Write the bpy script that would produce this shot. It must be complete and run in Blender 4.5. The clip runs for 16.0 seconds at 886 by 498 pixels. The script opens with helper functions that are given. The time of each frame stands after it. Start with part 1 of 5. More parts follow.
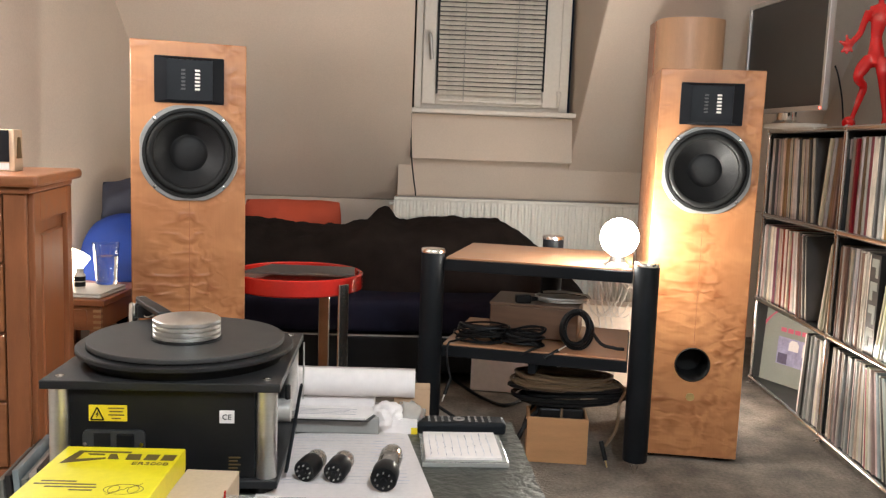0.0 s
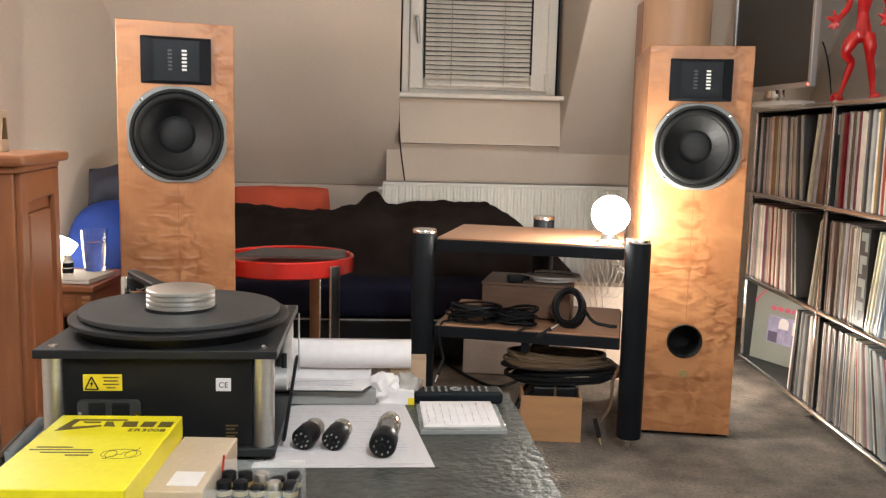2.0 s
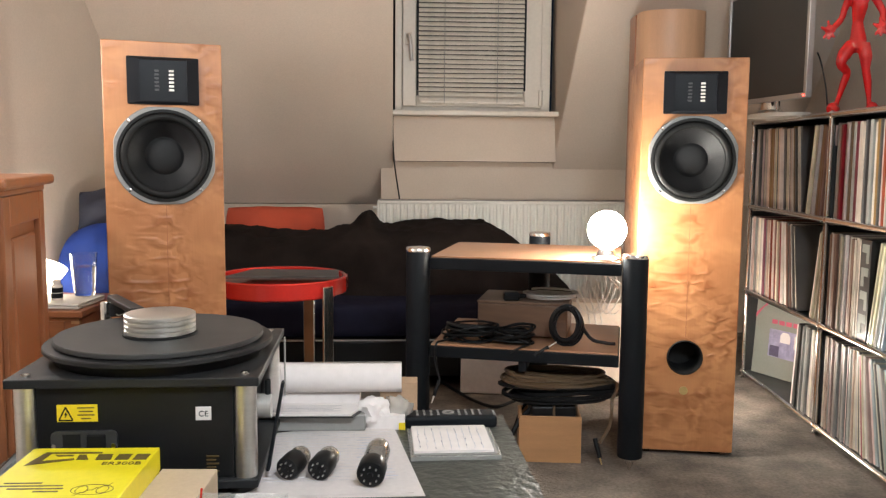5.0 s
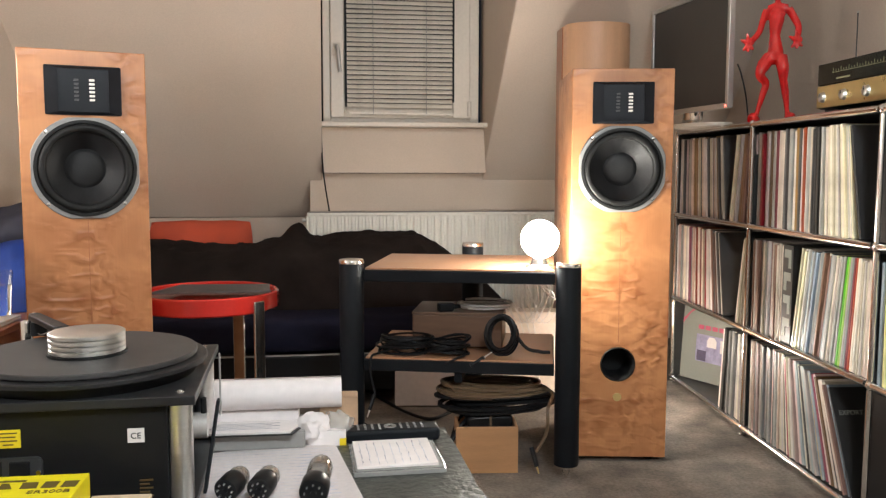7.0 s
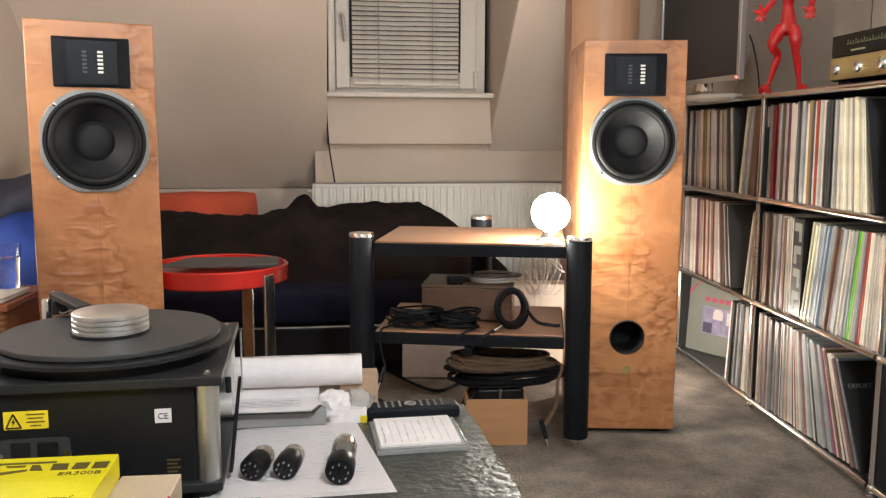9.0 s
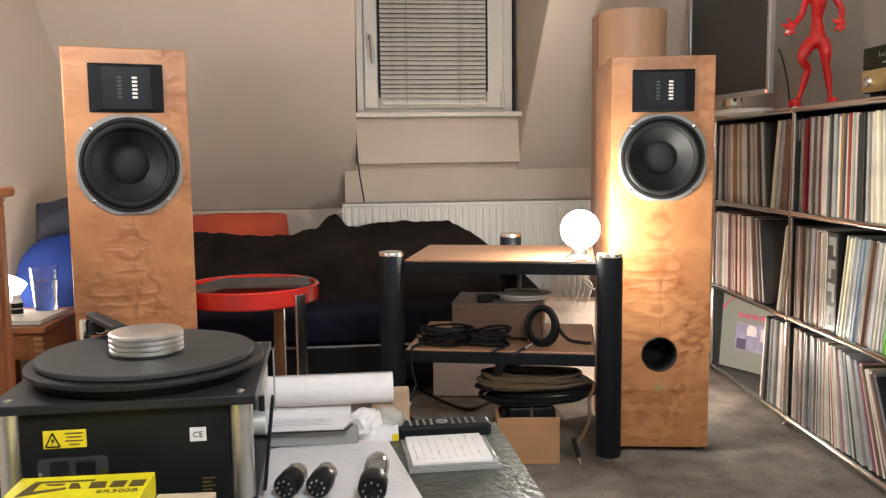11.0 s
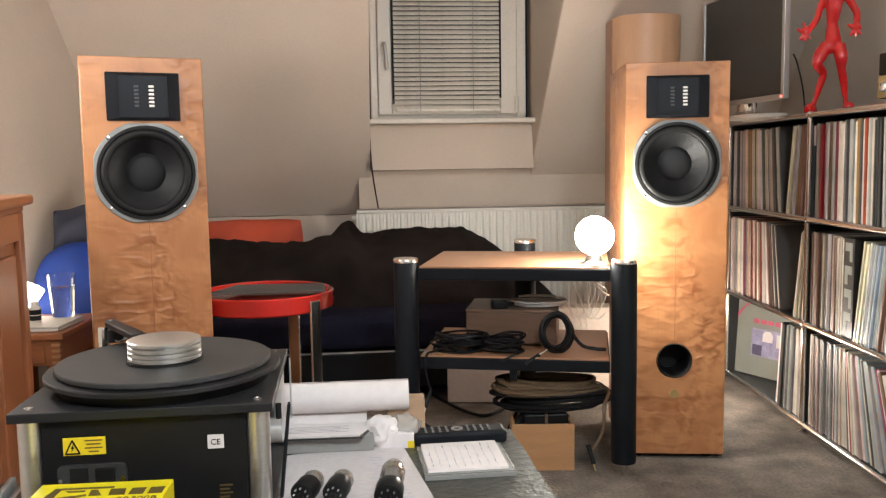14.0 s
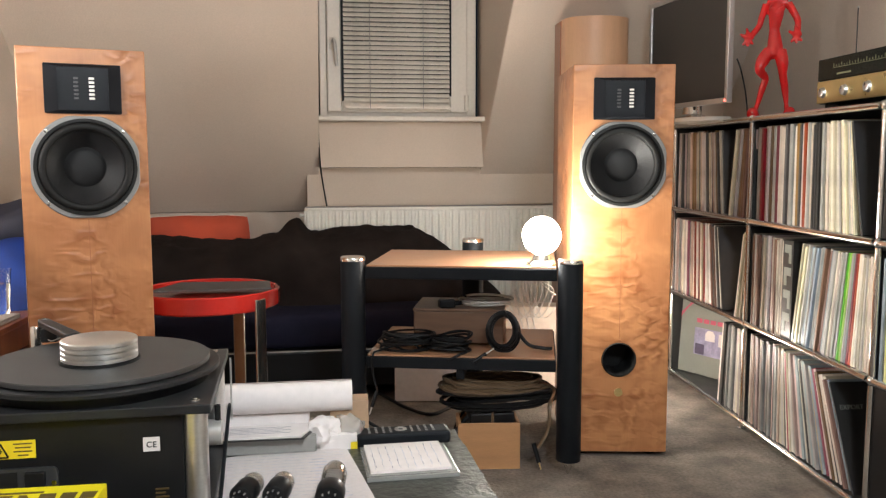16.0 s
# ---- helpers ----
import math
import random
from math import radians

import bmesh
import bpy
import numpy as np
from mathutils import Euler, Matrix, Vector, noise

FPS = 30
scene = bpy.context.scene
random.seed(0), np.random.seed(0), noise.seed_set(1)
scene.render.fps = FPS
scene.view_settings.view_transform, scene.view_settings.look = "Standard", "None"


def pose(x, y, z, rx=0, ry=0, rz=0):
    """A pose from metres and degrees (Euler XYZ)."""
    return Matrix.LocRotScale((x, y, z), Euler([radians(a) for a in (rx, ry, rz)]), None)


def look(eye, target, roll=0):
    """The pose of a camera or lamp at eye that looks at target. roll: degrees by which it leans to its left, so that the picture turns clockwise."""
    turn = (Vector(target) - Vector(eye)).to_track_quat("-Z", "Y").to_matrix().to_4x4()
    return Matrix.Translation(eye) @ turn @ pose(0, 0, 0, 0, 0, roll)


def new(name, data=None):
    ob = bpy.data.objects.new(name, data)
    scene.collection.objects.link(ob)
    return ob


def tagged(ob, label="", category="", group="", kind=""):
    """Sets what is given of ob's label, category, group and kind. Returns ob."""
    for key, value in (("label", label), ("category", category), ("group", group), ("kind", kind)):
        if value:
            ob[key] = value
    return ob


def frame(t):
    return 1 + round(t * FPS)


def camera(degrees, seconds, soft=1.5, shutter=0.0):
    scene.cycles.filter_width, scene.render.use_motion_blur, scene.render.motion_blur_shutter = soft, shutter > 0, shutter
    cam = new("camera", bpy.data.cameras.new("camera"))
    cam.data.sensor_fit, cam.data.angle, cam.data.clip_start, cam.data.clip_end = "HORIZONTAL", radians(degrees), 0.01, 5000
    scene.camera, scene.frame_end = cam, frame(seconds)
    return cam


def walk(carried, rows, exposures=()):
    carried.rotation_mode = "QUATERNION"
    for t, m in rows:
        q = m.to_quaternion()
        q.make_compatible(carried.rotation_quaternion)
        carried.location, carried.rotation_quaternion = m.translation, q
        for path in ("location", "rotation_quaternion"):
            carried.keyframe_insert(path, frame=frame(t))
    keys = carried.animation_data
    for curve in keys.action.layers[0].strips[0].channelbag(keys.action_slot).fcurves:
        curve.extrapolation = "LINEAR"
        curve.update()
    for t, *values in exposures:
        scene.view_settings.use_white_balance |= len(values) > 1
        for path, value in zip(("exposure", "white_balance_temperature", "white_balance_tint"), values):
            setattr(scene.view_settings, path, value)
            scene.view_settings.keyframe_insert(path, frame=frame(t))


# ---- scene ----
cam = camera(55.0, 16.0, soft=1.3)
PATH = [
    (0, (0.013, 0.129, 0.989), (-0.055, 2.112, 0.744), 2.1),
    (0.5, (0.003, 0.123, 0.983), (-0.047, 2.11, 0.767), 2.6),
    (1, (0.001, 0.124, 0.968), (-0.079, 2.112, 0.764), 2.5),
    (1.5, (0.001, 0.127, 0.954), (-0.026, 2.112, 0.708), 1.8),
    (2, (0.002, 0.132, 0.948), (-0.036, 2.114, 0.687), 1.4),
    (2.5, (0.005, 0.135, 0.946), (-0.023, 2.12, 0.711), 1.4),
    (3, (0.006, 0.14, 0.945), (-0.022, 2.127, 0.72), 1.4),
    (5.3, (0.018, 0.175, 0.944), (-0.025, 2.163, 0.728), 0.3),
    (5.5, (0.017, 0.174, 0.943), (-0.035, 2.164, 0.747), 0.4),
    (6, (0.015, 0.175, 0.941), (-0.017, 2.164, 0.739), 0.6),
    (6.5, (0.014, 0.17, 0.943), (0.009, 2.165, 0.804), 0.1),
    (7, (-0.002, 0.194, 0.938), (0.131, 2.181, 0.749), 0.1),
    (7.5, (-0.031, 0.187, 0.939), (0.068, 2.174, 0.736), 1.4),
    (8, (-0.028, 0.202, 0.94), (0.173, 2.178, 0.703), 1.2),
    (8.5, (-0.034, 0.202, 0.944), (0.119, 2.182, 0.7), 0.6),
    (8.7, (-0.036, 0.205, 0.952), (0.108, 2.182, 0.689), 0.4),
    (11, (-0.037, 0.198, 0.952), (0.03, 2.185, 0.733), -0.7),
    (11.5, (-0.04, 0.193, 0.955), (-0.004, 2.182, 0.753), -0.8),
    (12, (-0.041, 0.191, 0.956), (-0.027, 2.181, 0.757), -1.2),
    (12.5, (-0.04, 0.192, 0.957), (-0.027, 2.182, 0.758), -1.4),
    (13, (-0.039, 0.192, 0.957), (-0.016, 2.182, 0.757), -1.1),
    (13.5, (-0.04, 0.193, 0.955), (-0.009, 2.182, 0.75), -1.0),
    (14, (-0.04, 0.194, 0.956), (-0.004, 2.183, 0.75), -0.9),
    (14.5, (-0.039, 0.193, 0.957), (0.02, 2.182, 0.755), -0.7),
    (15, (-0.035, 0.196, 0.957), (0.077, 2.182, 0.751), -0.3),
    (15.5, (-0.033, 0.199, 0.956), (0.105, 2.183, 0.747), -0.2),
    (16, (-0.031, 0.201, 0.958), (0.121, 2.184, 0.746), -0.1),
]
walk(cam, [(t, look(eye, target, roll)) for t, eye, target, roll in PATH])

# ---------------- light and world ----------------
world = bpy.data.worlds.new("night")
scene.world = world
world.use_nodes = True
world.node_tree.nodes["Background"].inputs[0].default_value = (0.02, 0.025, 0.04, 1)
world.node_tree.nodes["Background"].inputs[1].default_value = 0.3
GLOBE_GLOW, CHEST_GLOW, FILL_GLOW, BEDSIDE_GLOW, FLOORLAMP_GLOW = 205.0, 190.0, 146.0, 9.0, 150.0

# ---------------- materials ----------------


def mat(name, rgb, rough=0.6, metal=0.0, vary=0.12, scale=8.0, bump=0.0, bscale=120.0, spread=0.0, coat=0.0, stretch=(1, 1, 1), fine=0.05, spec=0.5):
    """Principled material with broad stains, fine grain, relief and colour spread from object to object."""
    m = bpy.data.materials.new(name)
    m.use_nodes = True
    nt = m.node_tree
    b = nt.nodes["Principled BSDF"]
    b.inputs["Metallic"].default_value = metal
    b.inputs["Coat Weight"].default_value = coat
    b.inputs["Specular IOR Level"].default_value = spec
    tc = nt.nodes.new("ShaderNodeTexCoord")
    mp = nt.nodes.new("ShaderNodeMapping")
    mp.inputs["Scale"].default_value = stretch
    nt.links.new(tc.outputs["Object"], mp.inputs[0])
    broad = nt.nodes.new("ShaderNodeTexNoise")
    broad.inputs["Scale"].default_value = scale
    broad.inputs["Detail"].default_value = 6
    nt.links.new(mp.outputs[0], broad.inputs["Vector"])
    grain = nt.nodes.new("ShaderNodeTexNoise")
    grain.inputs["Scale"].default_value = bscale
    grain.inputs["Detail"].default_value = 4
    nt.links.new(mp.outputs[0], grain.inputs["Vector"])
    hsv = nt.nodes.new("ShaderNodeHueSaturation")
    hsv.inputs["Color"].default_value = (*rgb, 1)

    def ranged(sock, lo, hi):
        r = nt.nodes.new("ShaderNodeMapRange")
        r.inputs["From Min"].default_value, r.inputs["From Max"].default_value = 0.25, 0.75
        r.inputs["To Min"].default_value, r.inputs["To Max"].default_value = lo, hi
        nt.links.new(sock, r.inputs["Value"])
        return r.outputs[0]

    def times(a, c):
        n = nt.nodes.new("ShaderNodeMath")
        n.operation = "MULTIPLY"
        nt.links.new(a, n.inputs[0])
        nt.links.new(c, n.inputs[1])
        return n.outputs[0]

    val = times(ranged(broad.outputs["Fac"], 1 - vary, 1 + vary), ranged(grain.outputs["Fac"], 1 - fine, 1 + fine))
    if spread:
        info = nt.nodes.new("ShaderNodeObjectInfo")
        r = nt.nodes.new("ShaderNodeMapRange")
        r.inputs["To Min"].default_value, r.inputs["To Max"].default_value = 1 - spread, 1 + spread
        nt.links.new(info.outputs["Random"], r.inputs["Value"])
        val = times(val, r.outputs[0])
        mixed_up = nt.nodes.new("ShaderNodeMath")
        mixed_up.operation = "MULTIPLY"
        mixed_up.inputs[1].default_value = 7.31
        part_of = nt.nodes.new("ShaderNodeMath")
        part_of.operation = "FRACT"
        nt.links.new(info.outputs["Random"], mixed_up.inputs[0])
        nt.links.new(mixed_up.outputs[0], part_of.inputs[0])
        for socket, lo, hi in (("Hue", 0.465, 0.535), ("Saturation", 0.75, 1.55)):
            shift = nt.nodes.new("ShaderNodeMapRange")
            shift.inputs["To Min"].default_value, shift.inputs["To Max"].default_value = lo, hi
            nt.links.new(part_of.outputs[0], shift.inputs["Value"])
            nt.links.new(shift.outputs[0], hsv.inputs[socket])
    nt.links.new(val, hsv.inputs["Value"])
    nt.links.new(hsv.outputs[0], b.inputs["Base Color"])
    nt.links.new(ranged(broad.outputs["Fac"], max(0.02, rough * 0.85), min(1, rough * 1.15)), b.inputs["Roughness"])
    if bump:
        bm = nt.nodes.new("ShaderNodeBump")
        bm.inputs["Strength"].default_value = bump
        bm.inputs["Distance"].default_value = 0.004
        nt.links.new(grain.outputs["Fac"], bm.inputs["Height"])
        nt.links.new(bm.outputs[0], b.inputs["Normal"])
    return m


def glow(name, rgb, strength):
    m = bpy.data.materials.new(name)
    m.use_nodes = True
    b = m.node_tree.nodes["Principled BSDF"]
    b.inputs["Base Color"].default_value = (0.8, 0.8, 0.78, 1)
    b.inputs["Emission Color"].default_value = (*rgb, 1)
    b.inputs["Emission Strength"].default_value = strength
    return m


def glass(name, rgb=(1, 1, 1), rough=0.02, ior=1.45):
    m = bpy.data.materials.new(name)
    m.use_nodes = True
    b = m.node_tree.nodes["Principled BSDF"]
    b.inputs["Base Color"].default_value = (*rgb, 1)
    b.inputs["Roughness"].default_value = rough
    b.inputs["Transmission Weight"].default_value = 1
    b.inputs["IOR"].default_value = ior
    return m


def film(name, rgb, rough, cover):
    """Thin glass or plastic film that lets part of the light straight through."""
    m = bpy.data.materials.new(name)
    m.use_nodes = True
    b = m.node_tree.nodes["Principled BSDF"]
    b.inputs["Base Color"].default_value = (*rgb, 1)
    b.inputs["Roughness"].default_value = rough
    b.inputs["Alpha"].default_value = cover
    b.inputs["Coat Weight"].default_value = 0.5
    return m


def burl(name, pale, dark):
    """Book-matched maple veneer: smooth figure with clusters of small blisters, mirrored at the centre seam."""
    m = bpy.data.materials.new(name)
    m.use_nodes = True
    nt = m.node_tree
    b = nt.nodes["Principled BSDF"]
    tc = nt.nodes.new("ShaderNodeTexCoord")
    parts = nt.nodes.new("ShaderNodeSeparateXYZ")
    nt.links.new(tc.outputs["Object"], parts.inputs[0])
    fold = nt.nodes.new("ShaderNodeMath")
    fold.operation = "ABSOLUTE"
    nt.links.new(parts.outputs[0], fold.inputs[0])
    uneven = nt.nodes.new("ShaderNodeMath")
    uneven.operation = "MULTIPLY_ADD"
    uneven.inputs[1].default_value = 0.30
    nt.links.new(parts.outputs[0], uneven.inputs[0])
    nt.links.new(fold.outputs[0], uneven.inputs[2])
    whole = nt.nodes.new("ShaderNodeCombineXYZ")
    nt.links.new(uneven.outputs[0], whole.inputs[0])
    nt.links.new(parts.outputs[1], whole.inputs[1])
    nt.links.new(parts.outputs[2], whole.inputs[2])

    def tex(scale, detail, twist, squash):
        mp = nt.nodes.new("ShaderNodeMapping")
        mp.inputs["Scale"].default_value = squash
        nt.links.new(whole.outputs[0], mp.inputs[0])
        n = nt.nodes.new("ShaderNodeTexNoise")
        n.inputs["Scale"].default_value = scale
        n.inputs["Detail"].default_value = detail
        n.inputs["Distortion"].default_value = twist
        nt.links.new(mp.outputs[0], n.inputs["Vector"])
        return n.outputs["Fac"]

    def step(value, lo, hi):
        r = nt.nodes.new("ShaderNodeMapRange")
        r.inputs[1].default_value, r.inputs[2].default_value = lo, hi
        nt.links.new(value, r.inputs[0])
        return r.outputs[0]

    def mixed(kind, fac, a, c):
        x = nt.nodes.new("ShaderNodeMix")
        x.data_type, x.blend_type = "RGBA", kind
        for socket, value in (("Factor", fac), ("A", a), ("B", c)):
            if isinstance(value, (float, tuple)):
                x.inputs[socket].default_value = value
            else:
                nt.links.new(value, x.inputs[socket])
        return x.outputs["Result"]

    broad = tex(5.0, 2, 0.6, (1, 1, 1.7))
    blister = tex(22, 1.0, 0.3, (1.0, 1.0, 1.7))
    where = step(tex(4.2, 1, 0.3, (1.2, 1.2, 1.5)), 0.36, 0.60)
    fibre = tex(60, 5, 0.0, (3.0, 3.0, 0.22))
    colour = mixed("MIX", step(broad, 0.36, 0.60), (*dark, 1.0), (*pale, 1.0))
    both = nt.nodes.new("ShaderNodeMath")
    both.operation = "MULTIPLY"
    nt.links.new(where, both.inputs[0])
    nt.links.new(step(blister, 0.60, 0.34), both.inputs[1])
    colour = mixed("MIX", both.outputs[0], colour, (dark[0] * 0.72, dark[1] * 0.60, dark[2] * 0.50, 1.0))
    colour = mixed("OVERLAY", 0.09, colour, fibre)
    nt.links.new(colour, b.inputs["Base Color"])
    relief = nt.nodes.new("ShaderNodeBump")
    relief.inputs["Strength"].default_value = 0.6
    relief.inputs["Distance"].default_value = 0.0036
    nt.links.new(both.outputs[0], relief.inputs["Height"])
    nt.links.new(relief.outputs[0], b.inputs["Normal"])
    b.inputs["Roughness"].default_value = 0.38
    b.inputs["Coat Weight"].default_value = 0.25
    b.inputs["Coat Roughness"].default_value = 0.2
    return m


M_PLASTER = mat("plaster_paint", (0.62, 0.525, 0.44), 0.85, vary=0.05, scale=2.5, bump=0.25, bscale=160)
M_CEIL = mat("ceiling_paint", (0.62, 0.58, 0.53), 0.9, vary=0.03, scale=2, bump=0.15, bscale=150)
M_CARPET = mat("grey_carpet", (0.168, 0.140, 0.115), 0.95, vary=0.55, scale=9, bump=1.0, bscale=95, fine=0.30)
M_WHITE = mat("white_lacquer", (0.71, 0.65, 0.57), 0.4, vary=0.04, scale=4, bump=0.05, bscale=60)
M_RADIATOR = mat("radiator_enamel", (0.74, 0.72, 0.66), 0.35, vary=0.03, scale=5)
M_SLAT = mat("blind_slat", (0.76, 0.70, 0.62), 0.28, vary=0.04, scale=12)
M_BLACK = mat("black_lacquer", (0.01, 0.01, 0.0105), 0.35, vary=0.2, scale=9, bump=0.03, bscale=300, spec=0.2)
M_RACKBLACK = mat("black_powder_coat", (0.009, 0.0105, 0.013), 0.5, vary=0.15, scale=9, bump=0.06, bscale=500, spec=0.15)
M_DECK = mat("black_acrylic_satin", (0.016, 0.016, 0.017), 0.42, vary=0.2, scale=14, bump=0.06, bscale=600, fine=0.15, spec=0.3)
M_PLATTER = mat("graphite_platter", (0.045, 0.044, 0.043), 0.48, vary=0.15, scale=9, bump=0.08, bscale=700, fine=0.12, spec=0.3)
M_ALU = mat("brushed_aluminium", (0.78, 0.77, 0.75), 0.36, metal=1.0, vary=0.05, scale=20, bump=0.04, bscale=300, stretch=(1, 1, 12))
M_CHROME = mat("chrome", (0.88, 0.87, 0.85), 0.17, metal=1.0, vary=0.03, scale=10)
M_RING = mat("cast_basket_grey", (0.27, 0.27, 0.265), 0.5, metal=0.3, vary=0.06, scale=20)
M_RUBBER = mat("black_rubber", (0.010, 0.010, 0.010), 0.55, vary=0.2, scale=30, bump=0.05, bscale=200, spec=0.25)
M_CONE = mat("black_paper_cone", (0.014, 0.014, 0.015), 0.55, vary=0.25, scale=16, bump=0.15, bscale=260, spec=0.3)
M_TWEETER = mat("black_anodised_plate", (0.009, 0.010, 0.013), 0.35, vary=0.15, scale=12, spec=0.2)
M_STRIP = mat("tweeter_strip", (0.85, 0.82, 0.74), 0.35, vary=0.03)
# Darker copy of the strip: the left row's shade is in its colour.
M_STRIPDIM = mat("tweeter_strip_shaded", (0.06, 0.06, 0.06), 0.4, vary=0.05)
M_BURL = burl("quilted_maple", (0.53, 0.240, 0.100), (0.42, 0.172, 0.068))
M_PLY = mat("pale_maple_veneer", (0.64, 0.38, 0.225), 0.42, vary=0.07, scale=5, bump=0.03, bscale=90, stretch=(6, 6, 0.5))
M_SHELFWOOD = mat("cherry_shelf_veneer", (0.42, 0.22, 0.12), 0.35, vary=0.12, scale=6, bump=0.03, bscale=80, stretch=(1, 7, 7), coat=0.2)
M_CHERRY = mat("cherry_wood", (0.30, 0.105, 0.042), 0.36, vary=0.22, scale=7, bump=0.05, bscale=70, stretch=(5, 5, 0.7), coat=0.3)
M_CHERRYX = mat("cherry_wood_lengthwise", (0.32, 0.115, 0.045), 0.36, vary=0.22, scale=7, bump=0.05, bscale=70, stretch=(0.7, 5, 5), coat=0.3)
M_BOXWOOD = mat("beech_box_wood", (0.46, 0.24, 0.11), 0.5, vary=0.12, scale=6, bump=0.05, bscale=90, stretch=(1, 1, 6))
M_DARKWOOD = mat("walnut_case", (0.14, 0.075, 0.045), 0.45, vary=0.25, scale=8, stretch=(1, 6, 6), bump=0.04, bscale=90)
M_RED = mat("red_plastic", (0.52, 0.02, 0.014), 0.22, vary=0.06, scale=6, coat=0.4)
M_REDGLOSS = mat("red_gloss_resin", (0.66, 0.012, 0.012), 0.12, vary=0.05, scale=8, coat=0.6)
M_GREYPAD = mat("grey_felt_mat", (0.10, 0.095, 0.09), 0.85, vary=0.15, scale=20, bump=0.3, bscale=500)
M_SLATE = mat("dark_slate", (0.050, 0.053, 0.045), 0.38, vary=0.45, scale=16, bump=0.75, bscale=70, fine=0.35, coat=0.1)
M_PAPER = mat("white_paper", (0.74, 0.685, 0.665), 0.75, vary=0.03, scale=9, bump=0.05, bscale=60)
M_SQUARED = mat("squared_paper", (0.63, 0.575, 0.56), 0.75, vary=0.04, scale=9)
M_INK = mat("grey_ink", (0.22, 0.22, 0.28), 0.8, vary=0.3, scale=60)
M_PALEINK = mat("pale_ink", (0.52, 0.52, 0.58), 0.8, vary=0.2, scale=60)
M_FOLDER = mat("grey_folder", (0.27, 0.26, 0.245), 0.5, vary=0.06)
M_CARD = mat("brown_cardboard", (0.40, 0.26, 0.16), 0.8, vary=0.1, scale=12, bump=0.1, bscale=200)
M_CREAMCARD = mat("cream_cardboard", (0.55, 0.42, 0.29), 0.7, vary=0.08, scale=10, bump=0.05, bscale=200)
M_YELLOW = mat("yellow_carton", (0.80, 0.68, 0.015), 0.42, vary=0.04, scale=6, coat=0.2)
M_STICKER = mat("yellow_sticker", (0.80, 0.60, 0.02), 0.4, vary=0.03)
M_BROWNPRINT = mat("brown_print", (0.10, 0.065, 0.02), 0.5, vary=0.1)
M_BLUE = mat("royal_blue_cloth", (0.010, 0.045, 0.28), 0.85, vary=0.2, scale=9, bump=0.4, bscale=350)
M_NAVY = mat("dusky_navy_cloth", (0.045, 0.052, 0.085), 0.9, vary=0.2, scale=8, bump=0.4, bscale=350)
M_BEDNAVY = mat("dark_navy_bedspread", (0.016, 0.016, 0.03), 0.9, vary=0.3, scale=7, bump=0.4, bscale=300, spec=0.05)
M_BLANKET = mat("black_brown_blanket", (0.021, 0.016, 0.0145), 0.95, vary=0.45, scale=6, bump=0.5, bscale=260, fine=0.2, spec=0.05)
M_ORANGE = mat("orange_red_cushion", (0.54, 0.085, 0.040), 0.85, vary=0.14, scale=7, bump=0.35, bscale=350)
M_TV = mat("dark_screen", (0.055, 0.053, 0.05), 0.50, vary=0.05, scale=3)
M_SILVER = mat("silver_plastic", (0.52, 0.50, 0.47), 0.32, metal=0.5, vary=0.04)
# Silver metal made paler: the bedside lamp's light is put into the colour.
M_LAPTOP = mat("lamplit_pale_metal", (0.66, 0.62, 0.55), 0.5, metal=0.15, vary=0.04)
M_GOLD = mat("brass_front_plate", (0.62, 0.48, 0.22), 0.3, metal=0.75, vary=0.08, scale=20, bump=0.03, bscale=300, stretch=(1, 10, 1))
M_DIAL = mat("dark_dial_glass", (0.010, 0.011, 0.009), 0.15, vary=0.1, spec=0.15)
M_DIALINK = mat("dial_print", (0.22, 0.22, 0.12), 0.6)
M_BROWNCABLE = mat("translucent_brown_cable", (0.13, 0.085, 0.05), 0.3, vary=0.15, scale=15, coat=0.3)
M_CABLE = mat("black_cable", (0.006, 0.006, 0.007), 0.45, vary=0.2, spec=0.25)
M_WHITECABLE = mat("white_cable", (0.70, 0.68, 0.64), 0.45, vary=0.05)
M_SHELFGREY = mat("graphite_sheet_metal", (0.036, 0.036, 0.035), 0.42, vary=0.06, scale=4)
M_DARKCOVER = mat("black_sleeve", (0.02, 0.019, 0.018), 0.4, vary=0.15)
M_COVERGREY = mat("grey_green_sleeve", (0.24, 0.25, 0.22), 0.5, vary=0.06)
M_PINK = mat("pink_print", (0.55, 0.10, 0.16), 0.5, vary=0.05)
M_LILAC = mat("lilac_picture", (0.30, 0.28, 0.42), 0.45, vary=0.35, scale=30)
M_LILACDARK = mat("violet_dark_picture", (0.09, 0.075, 0.13), 0.45, vary=0.2, scale=30)
M_GLASS = film("clear_glass", (0.86, 0.86, 0.83), 0.03, 0.16)
M_TUBEGLASS = film("smoky_tube_glass", (0.34, 0.30, 0.26), 0.04, 0.42)
M_TUMBLER = glass("tumbler_glass", (0.97, 0.98, 0.97), 0.01, 1.45)
M_DRINK = glass("still_water", (0.98, 0.99, 0.97), 0.0, 1.33)
M_GETTER = mat("getter_mirror", (0.62, 0.58, 0.52), 0.12, metal=1.0, vary=0.2, scale=60)
M_CLEAR = film("clear_plastic", (0.62, 0.61, 0.58), 0.12, 0.45)
M_GLOBE = glow("lit_globe", (0.98, 0.94, 0.85), GLOBE_GLOW)
M_CHESTGLOBE = glow("lit_opal_globe", (1.0, 0.97, 0.94), CHEST_GLOW)
M_FILLLAMP = glow("lit_fill_globe", (0.90, 1.0, 1.08), FILL_GLOW)
